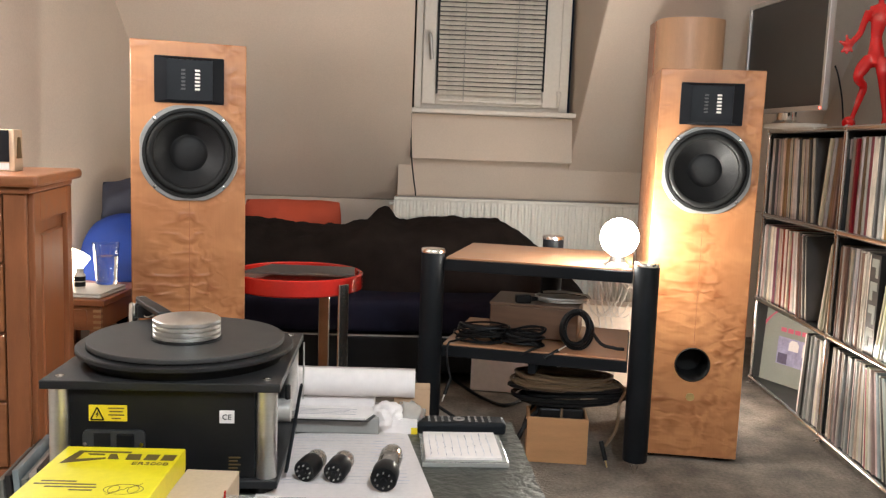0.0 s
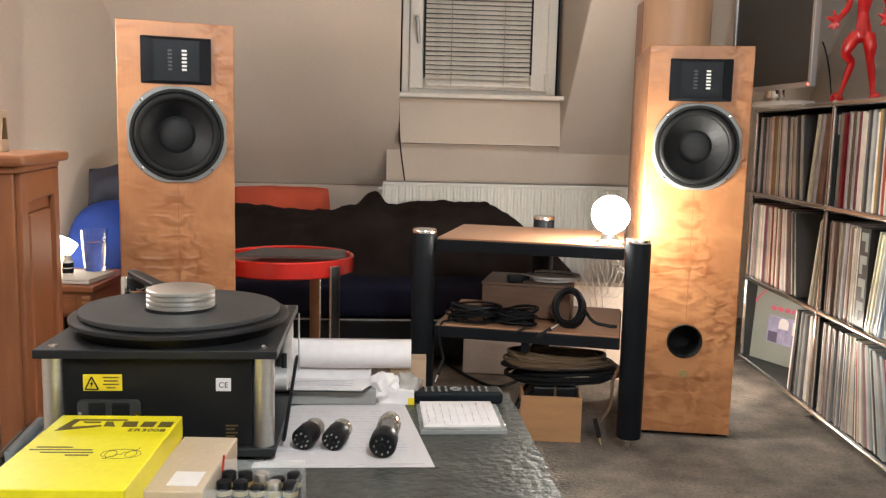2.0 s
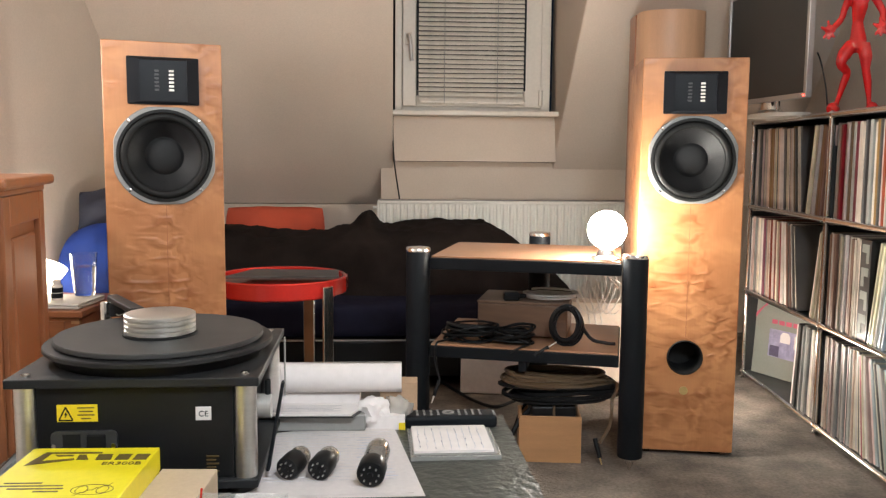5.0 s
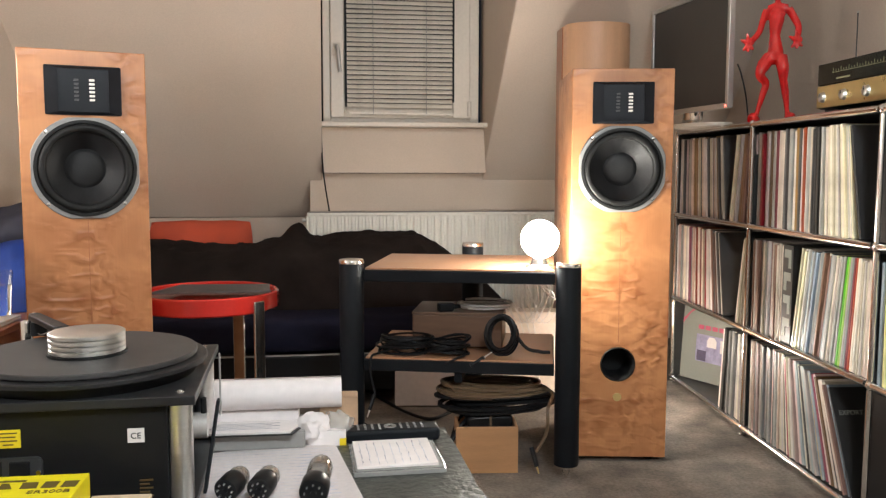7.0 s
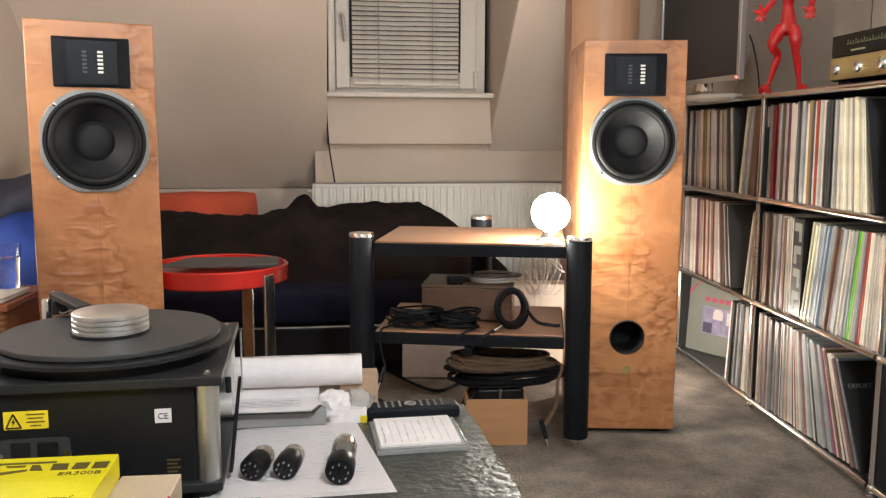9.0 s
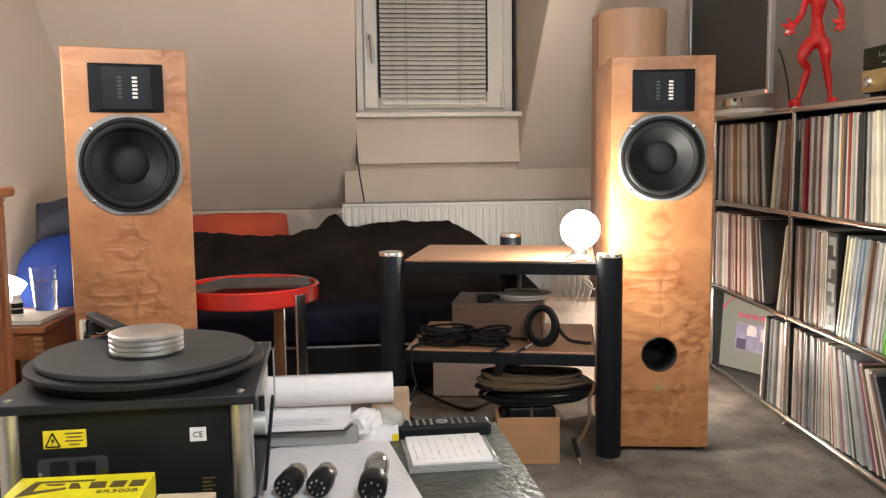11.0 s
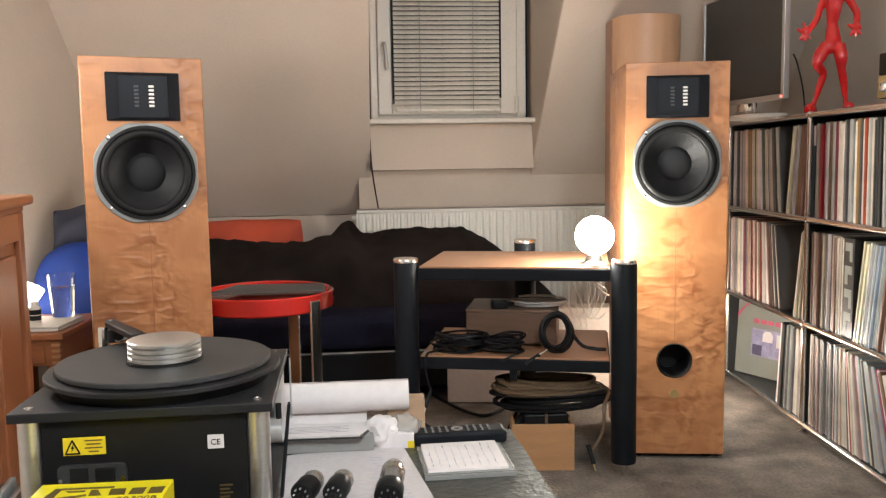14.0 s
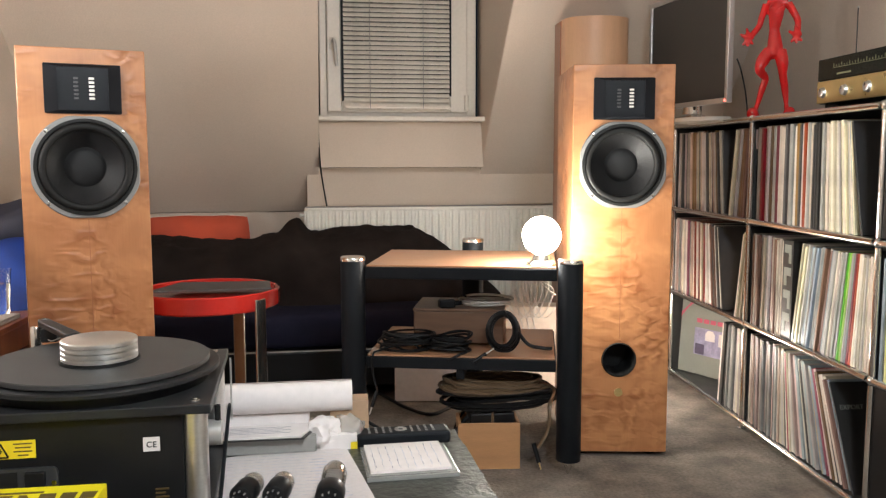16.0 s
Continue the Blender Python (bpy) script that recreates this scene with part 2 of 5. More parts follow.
M_BEDSIDE = glow("lit_bedside_shade", (1.0, 0.86, 0.66), BEDSIDE_GLOW)
M_FLOORBULB = glow("lit_floor_bulb", (1.0, 0.93, 0.82), FLOORLAMP_GLOW)
M_LED = glow("red_standby_light", (1.0, 0.05, 0.03), 6.0)
SLEEVES = [mat("sleeve_" + n, c, r, vary=0.28, scale=16, spread=0.36, bump=0.08, bscale=70, stretch=(1, 1, 0.6), coat=0.35) for n, c, r in (
    ("greige", (0.48, 0.42, 0.36), 0.4), ("cream", (0.60, 0.54, 0.45), 0.4), ("rose_grey", (0.50, 0.38, 0.34), 0.4),
    ("dark", (0.050, 0.048, 0.047), 0.35), ("brown", (0.20, 0.12, 0.085), 0.45), ("white", (0.60, 0.56, 0.51), 0.38),
    ("blue_grey", (0.28, 0.33, 0.36), 0.4), ("burgundy", (0.26, 0.03, 0.035), 0.4), ("grey", (0.32, 0.32, 0.30), 0.4),
    ("green", (0.22, 0.50, 0.06), 0.4), ("orange", (0.50, 0.22, 0.08), 0.4), ("pale_yellow", (0.66, 0.62, 0.40), 0.38))]

# ---------------- building helpers ----------------


def thing(name, m, label, category, group=""):
    ob = new(name)
    ob.empty_display_size = 0.05
    ob.matrix_world = m
    return tagged(ob, label, category, group)


def finish(bm, name, material, smooth=False):
    bmesh.ops.recalc_face_normals(bm, faces=bm.faces)
    me = bpy.data.meshes.new(name)
    bm.to_mesh(me)
    bm.free()
    me.materials.append(material)
    if smooth:
        for p in me.polygons:
            p.use_smooth = True
        me.set_sharp_from_angle(angle=radians(38))
    return me


def part(name, bm, material, parent, label="", smooth=False, at=None):
    """Links a bmesh as one mesh under a thing or a part."""
    ob = new(name, finish(bm, name, material, smooth))
    ob.parent = parent
    if at is not None:
        ob.matrix_basis = at
    return tagged(ob, label)


def again(name, me, parent, m):
    ob = new(name, me)
    ob.parent = parent
    ob.matrix_basis = m
    return ob


def solid(name, bm, material, m, label, category, group="", kind="", smooth=False):
    """A thing that is one mesh."""
    ob = new(name, finish(bm, name, material, smooth))
    ob.matrix_world = m
    return tagged(ob, label, category, group, kind)


def box(x0, x1, y0, y1, z0, z1, bevel=0.0, bm=None, seg=2):
    bm = bm or bmesh.new()
    r = bmesh.ops.create_cube(bm, size=1)
    vs = r["verts"]
    for v in vs:
        v.co = ((x0 + x1) / 2 + v.co.x * (x1 - x0), (y0 + y1) / 2 + v.co.y * (y1 - y0), (z0 + z1) / 2 + v.co.z * (z1 - z0))
    if bevel:
        es = list({e for v in vs for e in v.link_edges})
        bmesh.ops.bevel(bm, geom=es, offset=bevel, segments=seg, affect="EDGES", profile=0.5)
    return bm


def cyl(r, z0, z1, n=32, r2=None, bevel=0.0, bm=None, m=None):
    bm = bm or bmesh.new()
    made = bmesh.ops.create_cone(bm, cap_ends=True, segments=n, radius1=r, radius2=r if r2 is None else r2, depth=z1 - z0)
    vs = made["verts"]
    for v in vs:
        v.co.z += (z0 + z1) / 2
    if bevel:
        fs = {f for v in vs for f in v.link_faces if len(f.verts) > 4}
        es = list({e for f in fs for e in f.edges})
        out = bmesh.ops.bevel(bm, geom=es, offset=bevel, segments=2, affect="EDGES", profile=0.5)
        vs = list(set(vs) | set(out["verts"]))
        vs = [v for v in vs if v.is_valid]
    if m is not None:
        bmesh.ops.transform(bm, matrix=m, verts=vs)
    return bm


def lathe(profile, n=48, bm=None, closed=False):
    """Turns (r, z) pairs round z."""
    bm = bm or bmesh.new()
    rings = []
    for r, z in profile:
        if r < 1e-6:
            rings.append([bm.verts.new((0, 0, z))])
        else:
            rings.append([bm.verts.new((r * math.cos(2 * math.pi * k / n), r * math.sin(2 * math.pi * k / n), z)) for k in range(n)])
    pairs = list(zip(rings, rings[1:])) + ([(rings[-1], rings[0])] if closed else [])
    for a, b in pairs:
        for k in range(n):
            q = [a[k % len(a)], a[(k + 1) % len(a)], b[(k + 1) % len(b)], b[k % len(b)]]
            q = [v for i, v in enumerate(q) if v not in q[:i]]
            if len(q) > 2:
                bm.faces.new(q)
    return bm


def sweep(points, r, n=8, bm=None, radii=None):
    """A round tube along points."""
    bm = bm or bmesh.new()
    pts = [Vector(p) for p in points]
    rings = []
    side = Vector((0.3, 0.2, 1)).normalized()
    for i, p in enumerate(pts):
        d = (pts[min(i + 1, len(pts) - 1)] - pts[max(i - 1, 0)]).normalized()
        side = (side - d * side.dot(d))
        if side.length < 1e-4:
            side = d.orthogonal()
        side.normalize()
        up = d.cross(side)
        rr = radii[i] if radii else r
        rings.append([bm.verts.new(p + rr * (math.cos(2 * math.pi * k / n) * side + math.sin(2 * math.pi * k / n) * up)) for k in range(n)])
    for a, b in zip(rings, rings[1:]):
        for k in range(n):
            bm.faces.new((a[k], a[(k + 1) % n], b[(k + 1) % n], b[k]))
    bm.faces.new(rings[0])
    bm.faces.new(rings[-1][::-1])
    return bm


def spline(ctrl, per=10):
    """Smooth points through control points."""
    c = [Vector(p) for p in ctrl]
    c = [2 * c[0] - c[1]] + c + [2 * c[-1] - c[-2]]
    out = []
    for i in range(1, len(c) - 2):
        p0, p1, p2, p3 = c[i - 1:i + 3]
        for k in range(per):
            t = k / per
            out.append(0.5 * (2 * p1 + (p2 - p0) * t + (2 * p0 - 5 * p1 + 4 * p2 - p3) * t * t + (3 * p1 - p0 - 3 * p2 + p3) * t ** 3))
    out.append(c[-2])
    return out


def prism(outline, h0, h1, axis="z", bevel=0.0, bm=None):
    """A flat outline given thickness along an axis: (a, b) pairs are x, y for z; x, z for y; y, z for x."""
    bm = bm or bmesh.new()
    def at(a, b, h):
        return {"z": (a, b, h), "y": (a, h, b), "x": (h, a, b)}[axis]
    lo = [bm.verts.new(at(a, b, h0)) for a, b in outline]
    hi = [bm.verts.new(at(a, b, h1)) for a, b in outline]
    bm.faces.new(lo)
    bm.faces.new(hi)
    n = len(outline)
    fs = [bm.faces.new((lo[k], lo[(k + 1) % n], hi[(k + 1) % n], hi[k])) for k in range(n)]
    if bevel:
        bmesh.ops.bevel(bm, geom=list(bm.edges), offset=bevel, segments=2, affect="EDGES", profile=0.5)
    return bm


def round_rect(w, h, r, n=6):
    out = []
    for cx, cy, a in ((w / 2 - r, h / 2 - r, 0), (-w / 2 + r, h / 2 - r, 90), (-w / 2 + r, -h / 2 + r, 180), (w / 2 - r, -h / 2 + r, 270)):
        for k in range(n + 1):
            t = radians(a + 90 * k / n)
            out.append((cx + r * math.cos(t), cy + r * math.sin(t)))
    return out


def lettering(name, text, size, material, parent, m, depth=0.0004):
    cu = bpy.data.curves.new(name, "FONT")
    cu.body, cu.size, cu.extrude, cu.align_x, cu.align_y = text, size, depth, "CENTER", "CENTER"
    tmp = bpy.data.objects.new(name, cu)
    scene.collection.objects.link(tmp)
    me = bpy.data.meshes.new_from_object(tmp.evaluated_get(bpy.context.evaluated_depsgraph_get()))
    bpy.data.objects.remove(tmp)
    me.materials.clear()
    me.materials.append(material)
    return again(name, me, parent, m)


def cushion(w, h, t, lump=0.012, seed=0, n=22, square=4.0, rounding=0.2):
    """A stuffed pillow of w x h lying in x, y, thickest in the middle."""
    bm = bmesh.new()
    grid = {}
    for s in (1, -1):
        for i in range(n + 1):
            for j in range(n + 1):
                u, v = 2 * i / n - 1, 2 * j / n - 1
                edge = i in (0, n) or j in (0, n)
                if edge and s < 0:
                    grid[s, i, j] = grid[1, i, j]
                    continue
                fill = ((1 - abs(u) ** square) * (1 - abs(v) ** square)) ** 0.5
                pinch = 1 - 0.05 * (1 - abs(v)) * abs(u) ** 3
                k = noise.noise(Vector((u * 1.7 + seed, v * 1.7, s * 3.1 + seed)))
                grid[s, i, j] = bm.verts.new((u * w / 2 * pinch * (1 - rounding * v * v / 2) ** 0.5, v * h / 2 * (1 - rounding * u * u / 2) ** 0.5 * (1 - 0.05 * (1 - abs(u)) * abs(v) ** 3), s * t / 2 * fill + lump * k))
        for i in range(n):
            for j in range(n):
                bm.faces.new([grid[s, i, j], grid[s, i + 1, j], grid[s, i + 1, j + 1], grid[s, i, j + 1]])
    return bm

# ---------------- the room ----------------
TURN = 4.5                      # the window wall stands a little askew to the record shelf
WALL = pose(0, 4.40, 0, 0, 0, TURN)
KNEE, SLOPE_RUN, CEIL_Z = 0.915, 1.34, 2.30   # the roof slope starts on the knee wall and runs up to the ceiling
DL, DR = -0.315, 0.492           # dormer cheeks


def structure(name, bm, material, m=Matrix(), label="", smooth=False):
    return solid(name, bm, material, m, label, name.split("_")[0], kind="structure", smooth=smooth)


structure("floor", box(-1.95, 1.85, -4.6, 5.0, -0.1, 0), M_CARPET, label="dark grey short-pile carpet, a little mottled")
structure("wall_left", box(-1.66, -1.51, -4.6, 5.0, 0, 2.5), M_PLASTER, label="off-white painted plaster wall")
structure("wall_right", box(1.66, 1.82, -4.6, 5.0, 0, 2.5), M_PLASTER, label="off-white painted plaster wall behind the record shelf")
# Unseen wall, set far back to weaken light bounced onto the slope.
structure("wall_back", box(-1.51, 1.66, -4.6, -4.45, 0, 2.5), M_PLASTER, label="off-white painted plaster wall")
RISE = CEIL_Z - KNEE
LOW, LOWY = 0.690, 0.02 + SLOPE_RUN * (0.915 - 0.690) / (2.30 - 0.915)   # foot of the slope
structure("wall_knee", box(-2.0, 1.9, LOWY, LOWY + 0.14, 0, LOW - 0.004), M_PLASTER, WALL, "low off-white knee wall under the roof slope")
structure("wall_niche", box(-0.372, 1.25, 0.055, LOWY + 0.05, 0, KNEE - 0.004), M_PLASTER, WALL, "off-white boxed wall behind the radiator")


def slope_piece(name, x0, x1):
    bm = prism([(LOWY, LOW), (0.02 - SLOPE_RUN, CEIL_Z), (0.10 - SLOPE_RUN, CEIL_Z + 0.06), (LOWY + 0.14, LOW)], x0, x1, "x")
    return structure(name, bm, M_PLASTER, WALL, "off-white painted sloping attic wall")


slope_piece("wall_slope_1", -2.0, DL)
slope_piece("wall_slope_2", DR, 1.9)
for name, x0, x1 in (("wall_cheek_1", DL - 0.05, DL + 0.002), ("wall_cheek_2", DR - 0.002, DR + 0.05)):
    structure(name, prism([(0.03, KNEE), (0.03 - SLOPE_RUN * 0.998, CEIL_Z), (0.12, CEIL_Z), (0.12, KNEE)], x0, x1, "x"), M_PLASTER, WALL, "off-white dormer cheek beside the window")
structure("wall_apron", prism([(-0.045, KNEE), (0.012, 1.135), (0.10, 1.135), (0.10, KNEE)], DL + 0.004, DR - 0.004, "x"), M_PLASTER, WALL, "off-white panel below the window sill")
structure("ceiling", box(-1.95, 1.85, -4.6, 5.0, CEIL_Z + 0.002, CEIL_Z + 0.12), M_CEIL, label="flat white painted ceiling")
structure("baseboard", box(-1.51, -1.497, -4.4, 4.2, 0, 0.06, 0.003), M_WHITE, label="white painted skirting board")
# No real wall: a black slab added as the night behind the pane.
structure("wall_outside", box(DL, DR, 0.30, 0.34, 1.1, CEIL_Z), M_RACKBLACK, WALL, "black slab standing in for the darkness outside the window")


def window():
    w = tagged(new("window_1"), "white window with a closed venetian blind", "window", kind="structure")
    w.matrix_world = WALL
    x0, x1, z0, z1 = DL + 0.012, DR - 0.03, 1.16, 2.26
    part("window_sill", box(DL - 0.003, DR + 0.012, -0.075, 0.06, 1.137, 1.160, 0.005), M_WHITE, w, "white painted sill board")
    for name, b in (("outer_frame", (x0, x0 + 0.035)), ("outer_frame", (x1 - 0.045, x1))):
        part(name, box(b[0], b[1], 0.02, 0.10, z0, z1, 0.004), M_WHITE, w)
    part("outer_frame", box(x0 + 0.035, x1 - 0.045, 0.02, 0.10, z0, z0 + 0.03, 0.004), M_WHITE, w)
    s0, s1 = x0 + 0.036, x1 - 0.046
    for a, b in ((s0, s0 + 0.068), (s1 - 0.085, s1)):
        part("sash_stile", box(a, b, 0.0, 0.055, z0 + 0.022, z1, 0.006), M_WHITE, w)
    part("sash_rail", box(s0 + 0.068, s1 - 0.085, 0.002, 0.055, z0 + 0.022, z0 + 0.075, 0.006), M_WHITE, w)
    part("hinge_cover", cyl(0.011, 0, 0.075, 12, bevel=0.003), M_WHITE, w, smooth=True, at=pose(x1 - 0.052, -0.008, z0 + 0.03))
    pane = part("pane", box(s0 + 0.06, s1 - 0.08, 0.034, 0.040, z0 + 0.07, z1), M_GLASS, w)
    pane.visible_shadow = False
    h = part("window_handle", box(-0.015, 0.015, -0.008, 0.0, -0.03, 0.03, 0.003), M_WHITE, w, "white lever handle", at=pose(s0 + 0.030, -0.002, 1.505))
    part("lever", sweep(spline([(0, -0.008, 0.01), (0, -0.035, 0.012), (0.006, -0.045, -0.01), (0.014, -0.045, -0.11)], 6), 0.009, 10), M_SILVER, h, smooth=True)
    b0, b1 = s0 + 0.078, s1 - 0.093
    part("side_channel", box(b0 - 0.010, b0 - 0.002, -0.012, 0.004, 1.26, z1), M_RACKBLACK, w)
    part("side_channel", box(b1 + 0.002, b1 + 0.012, -0.012, 0.004, 1.26, z1), M_RACKBLACK, w)
    bm = bmesh.new()
    n = 6
    for k in range(n + 1):
        u = k / n - 0.5
        y, z = 0.025 * u, 0.0018 * (1 - 4 * u * u)
        for x in (b0, b1):
            bm.verts.new((x, y, z))
    bm.verts.ensure_lookup_table()
    for k in range(n):
        bm.faces.new([bm.verts[2 * k], bm.verts[2 * k + 1], bm.verts[2 * k + 3], bm.verts[2 * k + 2]])
    slat = finish(bm, "slat", M_SLAT, True)
    for k in range(47):
        z = 1.218 + 0.0222 * k
        again("slat", slat, w, pose(0, -0.022, z, 49 + 3 * math.sin(k * 1.7), 0.25 * math.sin(k * 0.9) + (0.55 if k < 1 else 0), 0))
    part("bottom_bar", box(b0, b1, -0.034, -0.012, 1.196, 1.208, 0.003), M_SLAT, w, at=pose(0, 0, 0, 0, 0.35, 0))
    for x in (b0 + 0.125, b1 - 0.13):
        part("ladder_cord", box(x - 0.0014, x + 0.0014, -0.037, -0.034, 1.20, z1), M_FOLDER, w)
    part("blind_cord", sweep(spline([(DL - 0.004, -0.055, 1.19), (DL + 0.001, -0.06, 1.05), (DL + 0.010, -0.055, 0.90), (DL + 0.035, -0.03, 0.73)], 6), 0.004, 6), M_RUBBER, w, "dark hanging cable")
    part("cord_clip", box(DL - 0.012, DL + 0.002, -0.082, -0.060, 1.13, 1.19, 0.003), M_RUBBER, w)


window()


def radiator():
    r = thing("radiator", WALL @ pose(-0.383, -0.10, 0.14), "white ribbed panel radiator on the knee wall", "radiator")
    W, H = 1.60, 0.585
    bm = bmesh.new()
    pitch = 0.0333
    n = int(W / pitch)
    prof = []
    for k in range(n):
        x = k * pitch
        prof += [(x + 0.004, 0), (x + 0.010, -0.010), (x + 0.023, -0.010), (x + 0.029, 0)]
    prof = [(0, 0)] + prof + [(W, 0)]
    cols = [[bm.verts.new((x, y * (0.2 if z in (0.0, H - 0.012) else 1), z)) for z in (0.0, 0.03, H - 0.04, H - 0.012)] for x, y in prof]
    for a, b in zip(cols, cols[1:]):
        for k in range(3):
            bm.faces.new((a[k], b[k], b[k + 1], a[k + 1]))
    part("front_panel", bm, M_RADIATOR, r)
    part("top_grille", box(-0.004, W + 0.004, -0.012, 0.075, H - 0.014, H, 0.004), M_RADIATOR, r)
    part("side_cover", box(-0.006, 0.0, -0.010, 0.075, 0.0, H - 0.015, 0.002), M_RADIATOR, r)
    part("side_cover", box(W, W + 0.006, -0.010, 0.075, 0.0, H - 0.015, 0.002), M_RADIATOR, r)
    # Grey strip put in as the shadow gap between grille and wall.
    part("grille_slot", box(0.004, W - 0.004, 0.004, 0.070, H, H + 0.003), M_FOLDER, r, "grey strip in place of the shadow gap behind the grille")
    part("rear_panel", box(0.01, W - 0.01, 0.06, 0.072, 0.0, H - 0.02), M_RADIATOR, r)
    part("vent_plug", cyl(0.008, 0, 0.02, 12, m=pose(-0.006, 0.02, H - 0.035, 0, -90, 0)), M_RADIATOR, r, smooth=True)
    for x in (0.25, W - 0.25):
        part("wall_bracket", box(x - 0.02, x + 0.02, 0.07, 0.153, 0.05, H - 0.08, 0.003), M_RADIATOR, r)


radiator()

# ---------------- loudspeakers ----------------
SW, SD, SH = 0.314, 0.40, 1.230


def loudspeaker(m, label):
    s = thing("loudspeaker", m, label, "loudspeaker", "pair of loudspeakers")
    part("cabinet", box(-SW / 2, SW / 2, 0, SD, 0.015, SH + 0.015, 0.003), M_BURL, s, "orange quilted maple veneer")
    part("veneer_seam", box(-0.0007, 0.0007, -0.0006, 0.002, 0.385, 0.800), M_CHERRY, s)
    for x in (-0.11, 0.11):
        for y in (0.05, SD - 0.05):
            part("foot", cyl(0.022, 0.0, 0.016, 16, m=pose(x, y, 0)), M_RUBBER, s, smooth=True)
    face = pose(0, 0, 0, 90, 0, 0)   # local z points out of the front
    tz, wz = 1.140, 0.936
    t = part("tweeter", prism(round_rect(0.188, 0.128, 0.004), 0, 0.006), M_TWEETER, s, "black ribbon tweeter plate", at=pose(0, 0, tz) @ face)
    frame_bm = bmesh.new()
    out, inn = ((0.093, 0.063), (0.062, 0.056))
    vs = []
    for (a, b), z in ((out, 0.006), (inn, 0.014), (inn, 0.010)):
        vs.append([frame_bm.verts.new((sx * a, sy * b, z)) for sx, sy in ((1, 1), (-1, 1), (-1, -1), (1, -1))])
    for a, b in zip(vs, vs[1:]):
        for k in range(4):
            frame_bm.faces.new((a[k], a[(k + 1) % 4], b[(k + 1) % 4], b[k]))
    frame_bm.faces.new(vs[-1])
    part("waveguide", frame_bm, M_TWEETER, t)
    bright = finish(prism(round_rect(0.0135, 0.0058, 0.0015, 3), 0.010, 0.0125), "ribbon_slot", M_STRIP)
    dim = finish(prism(round_rect(0.0115, 0.0055, 0.0015, 3), 0.010, 0.0115), "ribbon_slot", M_STRIPDIM)
    for k in range(6):
        again("ribbon_slot", bright, t, pose(0.021, (k - 2.5) * 0.0103 + 0.001, 0))
        again("ribbon_slot", dim, t, pose(-0.017, (k - 2.5) * 0.0103 + 0.001, 0))
    ring = bmesh.new()
    loops = []
    for z, grow in ((0.0, 0.0), (0.0045, 0.0), (0.0065, -0.002), (0.0070, None), (0.0, None)):
        loop = []
        for k in range(96):
            a = 2 * math.pi * k / 96
            r = 0.118 if grow is None else min(0.1335 / max(abs(math.cos(a)), abs(math.sin(a))), 0.1395) + grow
            loop.append(ring.verts.new((r * math.cos(a), r * math.sin(a), z)))
        loops.append(loop)
    for p, q in zip(loops, loops[1:]):
        for k in range(96):
            ring.faces.new((p[k], p[(k + 1) % 96], q[(k + 1) % 96], q[k]))
    w = part("woofer", ring, M_RING, s, "black paper-cone woofer in a grey cast ring", True, pose(0, 0, wz) @ face)
    part("gasket", lathe([(0.1275, 0.0062), (0.127, 0.0105), (0.119, 0.011), (0.116, 0.005)], 96), M_RUBBER, w, smooth=True)
    part("surround", lathe([(0.118, 0.005)] + [(0.107 + 0.0105 * math.cos(math.pi * k / 10), 0.004 + 0.010 * math.sin(math.pi * k / 10)) for k in range(11)] + [(0.096, -0.002)], 96), M_RUBBER, w, "glossy rubber surround", True)
    part("cone", lathe([(0.097, 0.0)] + [(0.097 - 0.047 * k / 8, -0.040 * (k / 8) ** 0.85) for k in range(1, 9)], 96), M_CONE, w, smooth=True)
    part("dust_cap", lathe([(0.053, -0.038)] + [(0.052 * math.cos(radians(a)), -0.040 + 0.013 * math.sin(radians(a))) for a in range(10, 91, 10)], 64), M_CONE, w, smooth=True)
    part("throat", cyl(0.099, -0.05, -0.0455, 48), M_RUBBER, w)
    screw = finish(lathe([(0.0, 0.0095), (0.0016, 0.0095), (0.002, 0.0105), (0.0048, 0.0100), (0.0052, 0.006)], 16), "screw", M_CHROME, True)
    for k in range(4):
        a = radians(45 + 90 * k)
        again("screw", screw, w, pose(0.1330 * math.cos(a), 0.1330 * math.sin(a), -0.003))
    port = part("bass_port", lathe([(0.056, 0.0005), (0.053, 0.003), (0.050, -0.004), (0.048, -0.12), (0.0, -0.12)], 48), M_RUBBER, s, "round black bass port", True, pose(0, 0, 0.318) @ face)
    part("badge", cyl(0.0135, 0, 0.0015, 32), M_GOLD, s, "small round brass badge", True, pose(0, 0, 0.212) @ face)
    return s


def bore(cab, z, r, depth):
    """Cuts a round hole into a cabinet's front."""
    bm = cyl(r, -depth, 0.02, 48)
    me = finish(bm, "bore", M_RUBBER)
    cutter = new("bore", me)
    cutter.matrix_world = cab.matrix_world @ pose(0, 0, z, 90, 0, 0)
    return cutter


LS = loudspeaker(pose(-0.798, 2.527, 0, 0, 0, 22.0), "tall loudspeaker in orange quilted maple beside the red table")
bpy.context.view_layer.update()
RS = loudspeaker(pose(0.731, 2.812, 0, 0, 0, -5.5), "tall loudspeaker in orange quilted maple beside the record shelf")
bpy.context.view_layer.update()
